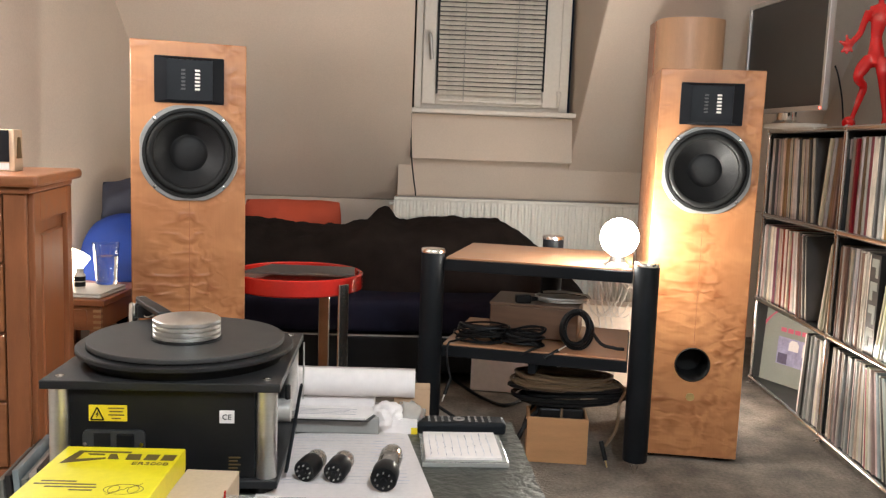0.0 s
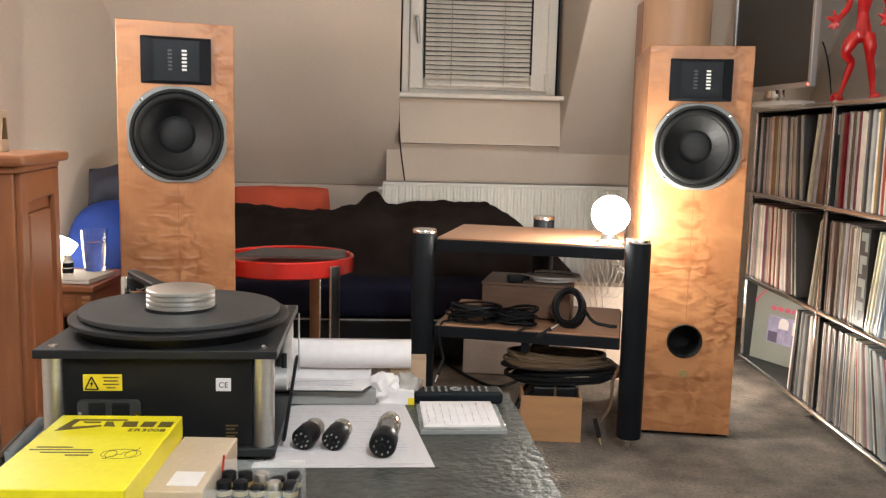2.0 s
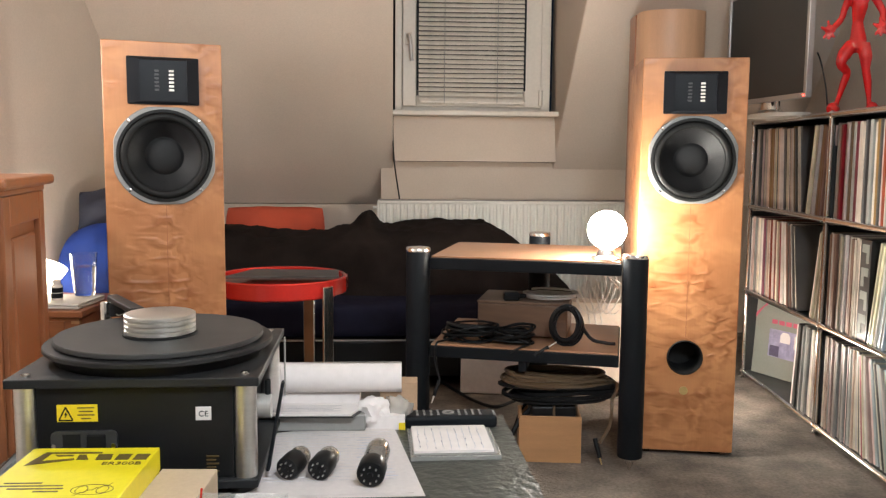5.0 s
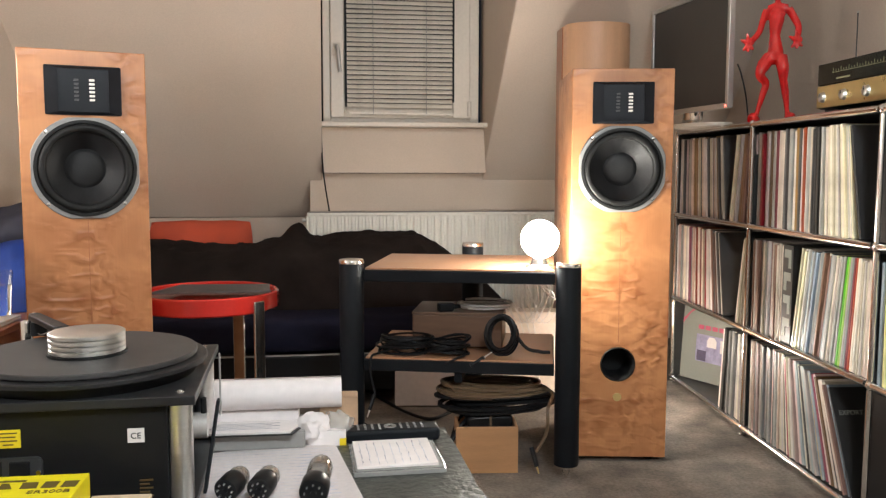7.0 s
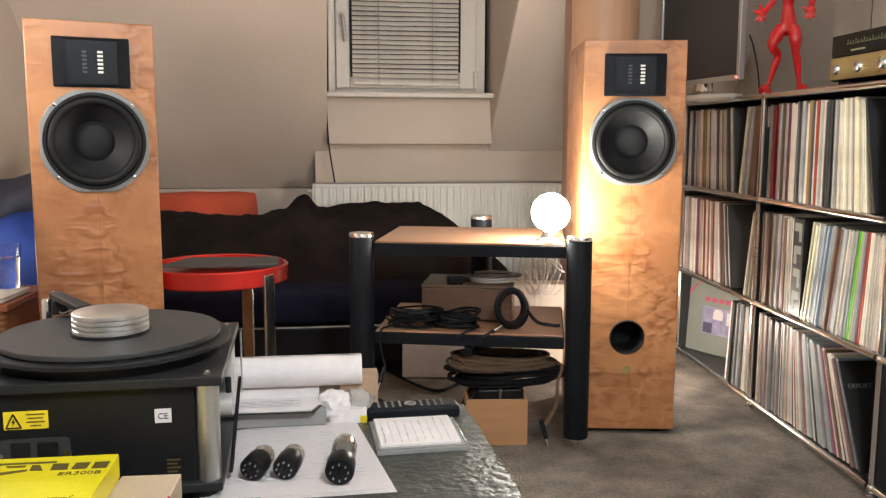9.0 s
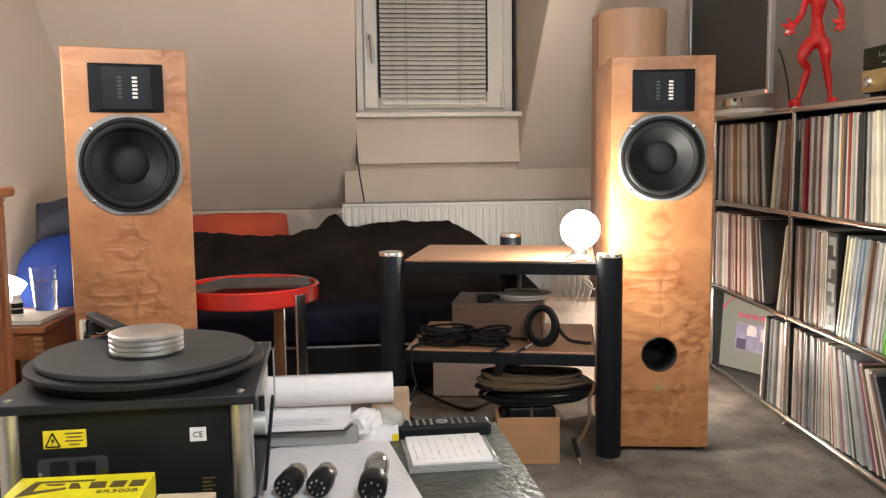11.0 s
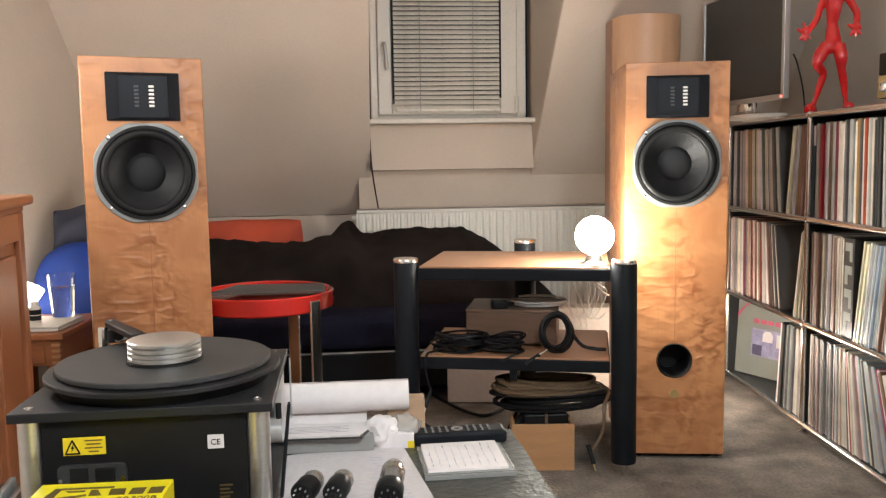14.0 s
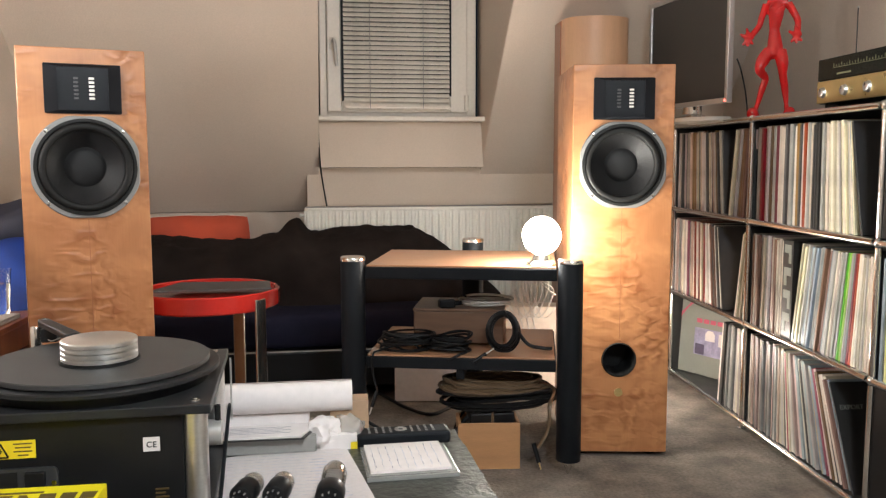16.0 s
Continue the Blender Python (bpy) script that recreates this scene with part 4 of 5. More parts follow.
part("lid", box(-0.135, 0.135, -0.10, 0.10, 0.012, 0.018, 0.003), M_LAPTOP, laptop)
tumbler = thing("water_glass", NS @ pose(0.074, 0.015, NZ + 0.019) @ Matrix.Scale(1.0, 4), "tall glass half full of water", "glass")
part("glass", lathe([(0.0, 0.0), (0.033, 0.0), (0.035, 0.004), (0.045, 0.145), (0.0425, 0.145), (0.0335, 0.012), (0.0, 0.010)], 40), M_TUMBLER, tumbler, smooth=True)
part("water", lathe([(0.0, 0.0105), (0.0332, 0.0125), (0.0394, 0.100), (0.0, 0.100)], 40), M_DRINK, tumbler, smooth=True)
shade = thing("bedside_lamp", NS @ pose(-0.122, 0.06, NZ), "small tilted white cone lamp, lit", "lamp")
part("shade", lathe([(0.0, 0.0), (0.038, 0.0), (0.074, 0.118), (0.072, 0.118), (0.036, 0.003), (0.0, 0.003)], 40), M_BEDSIDE, shade, smooth=True, at=pose(0.004, 0, 0.008, 0, 20, 0))
part("base", lathe([(0, 0), (0.035, 0), (0.035, 0.008), (0.01, 0.010), (0.008, 0.012), (0, 0.012)], 24), M_WHITE, shade, smooth=True)
bottle = thing("pill_bottle", NS @ pose(0.022, -0.085, NZ + 0.019), "small white bottle with a dark striped label", "bottle")
part("body", lathe([(0, 0), (0.017, 0), (0.018, 0.002), (0.018, 0.045), (0.012, 0.052), (0.012, 0.066), (0, 0.066)], 24), M_WHITE, bottle, smooth=True)
for k in range(2):
    part("label_bar", lathe([(0.0182, 0.006 + 0.019 * k), (0.0186, 0.007 + 0.019 * k), (0.0186, 0.021 + 0.019 * k), (0.0182, 0.022 + 0.019 * k)], 24), M_BLACK, bottle, smooth=True)
solid("lamp_cord", sweep(spline([(-1.33, 2.90, NZ + 0.021), (-1.325, 2.850, NZ + 0.012), (-1.335, 2.840, NZ - 0.06), (-1.350, 2.838, NZ - 0.14)], 6), 0.0018, 6), M_WHITECABLE, Matrix(), "thin white cord over the bedside table edge", "cable", smooth=True)

# ---------------- chest of drawers ----------------
CH = pose(-0.975, 1.965, 0, 0, 0, 14)
chest = thing("chest_of_drawers", CH, "cherry wood chest of drawers with panelled side", "chest")
W, D, H = 0.50, 0.40, 0.862
part("carcass", box(-W, 0, 0.018, D, 0.05, H), M_CHERRY, chest)
part("plinth", box(-W + 0.02, -0.02, 0.03, D - 0.02, 0, 0.05), M_CHERRY, chest)
top = part("top_board", box(-W - 0.03, 0.035, -0.035, D + 0.035, H, H + 0.026, 0.008), M_CHERRYX, chest, "overhanging top board")
part("moulding", box(-W - 0.012, 0.014, -0.012, D + 0.012, H - 0.016, H, 0.005), M_CHERRYX, chest)
part("corner_stile", box(-0.045, 0.002, 0.0, 0.018, 0.05, H - 0.016, 0.003), M_CHERRY, chest)
part("corner_stile", box(-W, -W + 0.045, 0.0, 0.018, 0.05, H - 0.016, 0.003), M_CHERRY, chest)
for k in range(5):
    z0 = 0.065 + k * 0.157
    d = part("drawer_front", box(-W + 0.048, -0.048, -0.002, 0.018, z0, z0 + 0.152, 0.004), M_CHERRYX, chest)
    for x in (-W * 0.73, -W * 0.27):
        part("knob", lathe([(0.0, 0.028), (0.012, 0.027), (0.016, 0.020), (0.008, 0.010), (0.009, 0.0)], 20), M_CHERRY, d, smooth=True, at=pose(x, -0.002, z0 + 0.076, 90, 0, 0))
for y0, y1 in ((0.018, 0.075), (D - 0.055, D)):
    part("side_stile", box(0.0, 0.014, y0, y1, 0.05, H - 0.016, 0.003), M_CHERRY, chest)
part("side_rail", box(0.0, 0.014, 0.075, D - 0.055, H - 0.085, H - 0.016, 0.003), M_CHERRYX, chest)
part("side_rail", box(0.0, 0.014, 0.075, D - 0.055, 0.05, 0.13, 0.003), M_CHERRYX, chest)
part("raised_panel", box(0.0, 0.010, 0.105, D - 0.085, 0.165, H - 0.115, 0.006, seg=1), M_CHERRY, chest)
tin = thing("small_box", CH @ pose(-0.095, 0.20, H + 0.026, 0, 0, -6), "small brown and dark box on the chest of drawers", "box")
part("body", box(-0.085, 0.042, -0.045, 0.005, 0, 0.098, 0.002), M_CREAMCARD, tin)
part("dark_face", box(-0.083, 0.030, -0.0470, -0.0452, 0.022, 0.096), M_TWEETER, tin, "blue-black printed front")
part("pale_band", box(-0.083, 0.030, -0.0468, -0.0452, 0.003, 0.019), M_PAPER, tin)
for k in range(3):
    part("print_bar", box(-0.070 + 0.030 * k, -0.052 + 0.030 * k, -0.0478, -0.0470, 0.030, 0.036), M_PALEINK, tin)
part("dark_print", prism([(-0.036, 0.03), (-0.006, 0.03), (-0.012, 0.080), (-0.026, 0.080)], 0.0425, 0.0440, "x"), M_BROWNPRINT, tin)
mags = thing("magazine_stack", pose(-0.90, 1.80, 0, 0, 0, 10), "grey magazines standing beside the chest of drawers", "magazines")
for k in range(6):
    part("magazine", box(-0.03 + 0.016 * k, -0.018 + 0.016 * k, -0.02, 0.20, 0, 0.27 + 0.01 * (k % 3), 0.001), SLEEVES[(8, 3, 6, 8, 0, 3)[k]], mags, at=pose(0, 0, 0, 0, -4, 0))

# ---------------- on the record shelf ----------------
TOPZ = 1.0985
tv = thing("television", pose(1.178, 3.490, TOPZ, 0, 0, -81.8), "flat television with a dark screen and silver frame", "television")
TW, T0, T1 = 0.620, 0.056, 0.500
part("housing", box(-TW / 2 + 0.006, TW / 2 - 0.006, 0.0, 0.014, T0, T1, 0.003), M_SILVER, tv)
for b in ((-TW / 2, -TW / 2 + 0.018, T0, T1), (TW / 2 - 0.018, TW / 2, T0, T1), (-TW / 2 + 0.018, TW / 2 - 0.018, T0, T0 + 0.018), (-TW / 2 + 0.018, TW / 2 - 0.018, T1 - 0.018, T1)):
    part("bezel", box(b[0], b[1], -0.012, 0.0, b[2], b[3], 0.0015), M_SILVER, tv)
part("screen", box(-TW / 2 + 0.0185, TW / 2 - 0.0185, -0.006, -0.001, T0 + 0.0185, T1 - 0.0185), M_TV, tv, "dark switched-off screen")
part("standby_light", cyl(0.004, 0, 0.003, 12, m=pose(TW / 2 - 0.012, -0.012, T0 + 0.008, 90, 0, 0)), M_LED, tv, "tiny red standby light")
part("neck", box(-0.05, 0.05, 0.005, 0.04, 0.012, 0.075, 0.006), M_TV, tv)
part("stand_plate", prism([(x, y) for x, y in [(0.17 * math.cos(radians(a)), 0.06 + 0.09 * math.sin(radians(a))) for a in range(0, 360, 10)]], 0.0, 0.014, bevel=0.003), M_WHITE, tv, "pale silver stand plate")
part("chrome_foot", lathe([(0, 0.0145), (0.105, 0.0145), (0.080, 0.018), (0.060, 0.028), (0.054, 0.045), (0.053, 0.058), (0, 0.058)], 40), M_CHROME, tv, smooth=True, at=pose(0.0, 0.022, 0) @ Matrix.Diagonal((1, 0.55, 1, 1)))
solid("antenna_cable", sweep(spline([(1.236, 3.165, 1.305), (1.246, 3.155, 1.27), (1.262, 3.145, 1.19), (1.272, 3.14, 1.102)], 8), 0.0028, 8), M_CABLE, Matrix(), "black cable hanging down to the shelf", "cable", smooth=True)


def figurine():
    """A slim standing figure in red resin, one plain mesh."""
    bm = bmesh.new()

    def limb(pts, radii, per=6):
        c = spline(pts, per)
        n = len(c) - 1
        rr = [float(np.interp(i / n * (len(pts) - 1), range(len(pts)), radii)) for i in range(n + 1)]
        sweep(c, 0, 14, bm, rr)

    limb([(0.010, 0, 0.215), (0.010, 0.003, 0.250), (0.006, 0, 0.310), (0.010, -0.004, 0.365), (0.012, 0, 0.400), (0.012, 0, 0.415)], [0.026, 0.032, 0.020, 0.030, 0.024, 0.011])
    limb([(-0.024, 0, 0.402), (0.012, 0, 0.408), (0.050, 0, 0.402)], [0.016, 0.018, 0.016])
    limb([(-0.010, 0.004, 0.228), (0.010, 0.006, 0.236), (0.032, 0.004, 0.228)], [0.027, 0.029, 0.027])
    for u in (-0.004, 0.030):
        limb([(u, -0.018, 0.382), (u, -0.030, 0.378)], [0.014, 0.010])
    limb([(0.012, 0, 0.412), (0.012, -0.006, 0.440)], [0.011, 0.011])
    limb([(0.012, -0.014, 0.438), (0.012, -0.004, 0.462), (0.012, 0.002, 0.488)], [0.012, 0.022, 0.014])
    limb([(-0.006, 0, 0.466), (-0.030, 0.004, 0.484)], [0.009, 0.002])
    limb([(0.030, 0, 0.466), (0.054, 0.004, 0.484)], [0.009, 0.002])
    limb([(-0.010, 0, 0.235), (-0.034, -0.012, 0.200), (-0.044, -0.022, 0.168), (-0.022, 0.004, 0.140), (-0.032, 0.004, 0.100), (-0.048, 0, 0.045), (-0.058, -0.004, 0.016)], [0.025, 0.026, 0.018, 0.015, 0.014, 0.009, 0.013])
    limb([(-0.050, 0.010, 0.012), (-0.066, -0.018, 0.012), (-0.076, -0.034, 0.008)], [0.016, 0.024, 0.014])
    limb([(0.030, 0, 0.235), (0.040, -0.008, 0.190), (0.043, -0.006, 0.150), (0.052, 0.004, 0.105), (0.060, 0.002, 0.045), (0.064, -0.002, 0.016)], [0.025, 0.024, 0.016, 0.015, 0.009, 0.013])
    limb([(0.066, 0.010, 0.012), (0.072, -0.018, 0.012), (0.074, -0.034, 0.008)], [0.016, 0.024, 0.014])
    limb([(-0.026, 0, 0.402), (-0.042, 0.004, 0.360), (-0.052, 0.002, 0.325), (-0.078, -0.016, 0.292)], [0.016, 0.013, 0.012, 0.012])
    limb([(0.052, 0, 0.402), (0.074, 0.004, 0.370), (0.090, 0, 0.338), (0.090, -0.014, 0.298)], [0.016, 0.014, 0.013, 0.012])
    for bx, bz in ((-0.085, 0.284), (0.092, 0.288)):
        limb([(bx + 0.006, -0.018, bz + 0.008), (bx - 0.010, -0.024, bz - 0.006)], [0.016, 0.016])
        for dx, dz in ((-0.036, 0.012), (-0.026, -0.028), (-0.006, -0.034), (0.014, -0.026), (-0.012, 0.034)):
            limb([(bx - 0.006, -0.024, bz - 0.004), (bx + dx, -0.034, bz + dz)], [0.009, 0.005])
    me = finish(bm, "figurine", M_REDGLOSS, True)
    ob = new("figurine", me)
    mod = ob.modifiers.new("weld", "REMESH")
    mod.mode, mod.voxel_size, mod.use_smooth_shade = "VOXEL", 0.0035, True
    sm = ob.modifiers.new("soften", "SMOOTH")
    sm.factor, sm.iterations = 0.5, 5
    bpy.context.view_layer.update()
    made = bpy.data.meshes.new_from_object(ob.evaluated_get(bpy.context.evaluated_depsgraph_get()))
    ob.modifiers.clear()
    ob.data = made
    if not made.materials:
        made.materials.append(M_REDGLOSS)
    ob.matrix_world = Matrix.Translation((1.325, 3.085, TOPZ)) @ pose(0, 0, 0, 0, 0, -24) @ Matrix.Diagonal((0.87, 0.95, 0.95, 1))
    tagged(ob, "glossy red resin figurine standing on the record shelf", "figurine")


figurine()

radio = thing("vintage_radio", pose(1.345, 2.805, TOPZ, 0, 0, -90), "vintage radio with dark dial and brass front", "radio")
part("case", box(0.0, 0.47, 0.004, 0.20, 0.024, 0.162, 0.006), M_BLACK, radio)
part("dial_glass", box(0.004, 0.466, -0.002, 0.004, 0.096, 0.160, 0.002), M_DIAL, radio, "dark glass tuning dial")
part("brass_plate", box(0.004, 0.466, -0.004, 0.004, 0.026, 0.093, 0.002), M_GOLD, radio, "brass lower front plate")
for k in range(4):
    kn = part("knob", lathe([(0.0, 0.011), (0.011, 0.011), (0.014, 0.009), (0.015, 0.004), (0.017, 0.0)], 28), M_ALU, radio, "round metal knob", True, pose(0.042 + 0.122 * k, -0.004, 0.058, 90, 0, 0))
    part("pointer", box(-0.0012, 0.0012, 0.002, 0.011, 0.011, 0.0122), M_BLACK, kn)
part("dial_line", box(0.09, 0.42, -0.0032, -0.002, 0.128, 0.1293), M_DIALINK, radio)
for k in range(22):
    part("dial_tick", box(0.095 + 0.0145 * k, 0.0965 + 0.0145 * k, -0.0032, -0.002, 0.131, 0.137 if k % 3 else 0.142), M_DIALINK, radio)
part("dial_bar", box(0.115, 0.19, -0.0032, -0.002, 0.107, 0.112), M_DIALINK, radio)
for x in (0.06, 0.41):
    part("foot", box(x - 0.05, x + 0.03, 0.02, 0.17, 0, 0.024, 0.003), M_BLACK, radio)
ant = part("antenna", cyl(0.0018, 0.178, 0.318, 8), M_DECK, radio, "thin telescopic antenna", True, pose(0.035, 0.10, 0))
part("tip", lathe([(0, 0.314), (0.0035, 0.317), (0.0035, 0.320), (0, 0.323)], 12), M_SILVER, ant, smooth=True)
part("spring", sweep([(0.005 * math.cos(k * 0.7), 0.005 * math.sin(k * 0.7), 0.163 + 0.0009 * k) for k in range(22)], 0.0013, 6), M_SILVER, ant, smooth=True)

# ---------------- turntable ----------------
TT = pose(-0.394, 1.217, TZ, 0, 0, 5.8)
tt = thing("turntable", TT, "black turntable with aluminium pillars seen from behind", "turntable")
for x in (-0.13, 0.13):
    for y in (0.03, 0.28):
        part("foot", cyl(0.018, 0, 0.012, 20, m=pose(x, y, 0)), M_RUBBER, tt, smooth=True)
part("base_plate", box(-0.155, 0.155, 0.002, 0.308, 0.012, 0.024, 0.002), M_DECK, tt)
body = part("body", box(-0.124, 0.124, 0.012, 0.298, 0.024, 0.148, 0.002), M_BLACK, tt)
deck = part("deck_plate", box(-0.158, 0.158, 0.0, 0.312, 0.148, 0.160, 0.0015), M_DECK, tt, "satin black deck plate")
for x in (-0.138, 0.138):
    for y in (0.020, 0.290):
        part("pillar", cyl(0.0145, 0.024, 0.148, 32, m=pose(x, y, 0)), M_ALU, tt, "brushed aluminium pillar", True)
        part("bolt", lathe([(0.0, 0.1605), (0.003, 0.1605), (0.0035, 0.1622), (0.0058, 0.1622), (0.006, 0.160)], 20), M_CHROME, deck, smooth=True, at=pose(x, y, 0))
PC = pose(0.002, 0.146, -0.004)
part("sub_platter", lathe([(0, 0.164), (0.140, 0.164), (0.148, 0.178), (0, 0.178)], 72), M_BLACK, tt, smooth=True, at=PC)
part("outer_ring", lathe([(0.100, 0.178), (0.1545, 0.178), (0.156, 0.1795), (0.156, 0.1840), (0.1545, 0.1855), (0.100, 0.1855)], 96), M_DECK, tt, "graphite outer ring", True, PC)
plat = part("platter", lathe([(0, 0.1855), (0.138, 0.1855), (0.138, 0.1872), (0.1415, 0.1872), (0.1425, 0.1882), (0.1425, 0.1930), (0.1415, 0.1942), (0.052, 0.1942), (0.0, 0.1940)], 96), M_PLATTER, tt, "graphite grey platter", True, PC)
clamp = thing("record_clamp", TT @ PC @ pose(0.002, -0.013, 0.1943), "stacked aluminium record clamp on the platter", "clamp")
part("felt", cyl(0.051, 0, 0.003, 48), M_RUBBER, clamp, smooth=True)
for k in range(4):
    z = 0.003 + 0.0069 * k
    part("disc", lathe([(0, z), (0.0455, z), (0.0485, z + 0.0010), (0.0485, z + 0.0052), (0.0475, z + 0.0060), (0.0455, z + 0.0069), (0, z + 0.0069)], 64), M_ALU, clamp, smooth=True)
arm = thing("tonearm", TT @ pose(-0.118, 0.288, 0.160), "black tonearm on a polished arm post", "tonearm")
part("arm_post", cyl(0.0085, 0.0, 0.050, 24, bevel=0.003), M_CHROME, arm, smooth=True)
part("arm_wand", prism([(0.000, 0.012), (0.014, 0.018), (0.088, -0.104), (0.070, -0.116), (0.004, -0.004)], 0.0505, 0.0590, bevel=0.002), M_DECK, arm, "flat black arm")
part("pivot_screw", cyl(0.004, 0.059, 0.0605, 12), M_CHROME, arm, smooth=True, at=pose(0.010, 0.008, 0))
part("bearing_block", box(0.012, 0.036, -0.026, 0.006, 0.030, 0.0505, 0.002), M_DECK, arm, "black bearing block")
part("signal_wire", sweep(spline([(0.02, -0.02, 0.035), (0.030, -0.034, 0.034), (0.045, -0.040, 0.040)], 5), 0.001, 6), M_SILVER, arm, smooth=True)
F = 0.0115
LABEL_AT = Matrix.Translation((-0.013, 0, -0.0005)) @ Matrix.Diagonal((0.92, 1, 0.90, 1))
lab = part("warning_label", box(-0.092, -0.037, F - 0.0012, F, 0.114, 0.139, 0.0005), M_STICKER, tt, "yellow high-voltage warning label", at=LABEL_AT)
tri = bmesh.new()
for a, b in (((-0.089, 0.1165), (-0.0705, 0.1165)), ((-0.0705, 0.1165), (-0.07975, 0.1355)), ((-0.07975, 0.1355), (-0.089, 0.1165))):
    d = Vector((b[0] - a[0], b[1] - a[1])).normalized() * 0.0010
    prism([(a[0] - d.y, a[1] + d.x), (a[0] + d.y, a[1] - d.x), (b[0] + d.y, b[1] - d.x), (b[0] - d.y, b[1] + d.x)], F - 0.0018, F - 0.0012, "y", bm=tri)
prism([(-0.0785, 0.1300), (-0.0820, 0.1240), (-0.0800, 0.1240), (-0.0815, 0.1185), (-0.0770, 0.1258), (-0.0790, 0.1258)], F - 0.0018, F - 0.0012, "y", bm=tri)
part("warning_triangle", tri, M_BLACK, lab)
for k, (a, b) in enumerate(((-0.064, -0.041), (-0.062, -0.043), (-0.064, -0.041), (-0.059, -0.046))):
    part("text_bar", box(a, b, F - 0.0017, F - 0.0012, 0.1335 - 0.0052 * k, 0.1352 - 0.0052 * k), M_BROWNPRINT, lab)
ce = part("approval_label", box(0.0875, 0.1075, F - 0.0012, F, 0.113, 0.131, 0.0005), M_PAPER, tt, "white approval label", at=pose(-0.012, 0, -0.0115))
lettering("approval_mark", "CE", 0.0105, M_BLACK, ce, pose(0.0975, F - 0.0016, 0.1215, 90, 0, 0))
inlet = part("power_inlet", prism(round_rect(0.082, 0.027, 0.006), 0, 0.005, bevel=0.001), M_SHELFGREY, tt, "black mains inlet with switch", at=pose(-0.064, F, 0.077, 90, 0, 0))
part("socket", box(-0.026, -0.004, -0.010, 0.010, 0.004, 0.0056), M_RUBBER, inlet)
part("rocker", box(0.004, 0.028, -0.010, 0.010, 0.004, 0.009, 0.002), M_BLACK, inlet)
for x in (-0.037, 0.037):
    part("screw", cyl(0.0028, 0.004, 0.0068, 14), M_CHROME, inlet, smooth=True, at=pose(x, -0.005, 0))
for k in range(5):
    part("plate_bar", box(0.088, 0.104 - 0.004 * (k % 2), F - 0.0006, F + 0.0004, 0.052 - 0.005 * k, 0.054 - 0.005 * k), M_BROWNPRINT, tt)
knob = part("side_knob", cyl(0.014, 0.0, 0.024, 28, bevel=0.002, m=pose(0.124, 0.090, 0.096, 0, 90, 0)), M_SILVER, tt, "grey round side knob", True)
part("knob_shaft", cyl(0.017, 0.0, 0.020, 28, m=pose(0.143, 0.090, 0.096, 0, 90, 0)), M_SILVER, tt, smooth=True)
part("lever_pin", cyl(0.004, 0.109, 0.133, 12, m=pose(0.158, 0.090, 0)), M_RUBBER, tt, smooth=True)
part("side_rod", cyl(0.0015, 0.060, 0.156, 10, m=pose(0.164, 0.262, 0)), M_SILVER, tt, smooth=True)
part("side_strap", prism([(0.270, 0.084), (0.252, 0.084), (0.050, 0.016), (0.068, 0.016)], 0.1585, 0.1635, "x", bevel=0.001), M_RACKBLACK, tt, "black diagonal brace")

# ---------------- things on the slate table ----------------
yb = thing("yellow_carton", pose(-0.412, 1.055, TZ, 0, 0, 4), "bright yellow tube carton with dark printing", "carton")
part("lower_box", box(-0.074, 0.074, -0.115, 0.113, 0, 0.060, 0.001), M_YELLOW, yb)
lid = part("lid", box(-0.075, 0.075, -0.116, 0.114, 0.058, 0.087, 0.0015), M_YELLOW, yb)
LZ = (0.0868, 0.0874)
logo = bmesh.new()
shapes = ([(-0.062, 0.055), (-0.012, 0.072), (-0.014, 0.077), (-0.048, 0.069), (-0.046, 0.093), (0.012, 0.093), (0.012, 0.098), (-0.054, 0.098)],
          [(-0.040, 0.089), (-0.018, 0.089), (-0.018, 0.084), (-0.036, 0.084)], [(-0.012, 0.089), (-0.004, 0.089), (0.004, 0.072), (-0.010, 0.072)],
          [(0.010, 0.090), (0.027, 0.090), (0.030, 0.071), (0.012, 0.071)], [(0.034, 0.090), (0.050, 0.090), (0.050, 0.071), (0.034, 0.071)],
          [(0.055, 0.090), (0.071, 0.090), (0.071, 0.071), (0.055, 0.071)])
for o in shapes:
    prism(o, *LZ, bm=logo)
part("logo_shape", logo, M_BROWNPRINT, lid, "dark angular logo shape")
for x0, x1, y in ((-0.060, -0.020, 0.000), (-0.065, 0.005, -0.008), (-0.050, 0.008, -0.016), (-0.020, 0.006, -0.024)):
    part("print_bar", box(x0, x1, y, y + 0.0028, *LZ), M_BROWNPRINT, lid)
lettering("type_code", "ER300B", 0.0125, M_BROWNPRINT, lid, Matrix.Translation((0.046, 0.059, 0.0871)) @ Matrix.Diagonal((1.15, 1, 1, 1)))
ov = bmesh.new()
sweep([(0.040 + 0.022 * math.cos(radians(a)), -0.018 + 0.014 * math.sin(radians(a)), 0.0868) for a in range(0, 361, 12)], 0.0006, 4, ov)
for x in (0.029, 0.051):
    sweep([(x + 0.006 * math.cos(radians(a)), -0.018 + 0.010 * math.sin(radians(a)), 0.0868) for a in range(0, 361, 20)], 0.0006, 4, ov)
sweep([(0.024 + 0.032 * k / 10, -0.034 + 0.032 * k / 10 + 0.002 * (-1) ** k, 0.0868) for k in range(11)], 0.0006, 4, ov)
part("print_emblem", ov, M_BROWNPRINT, lid)
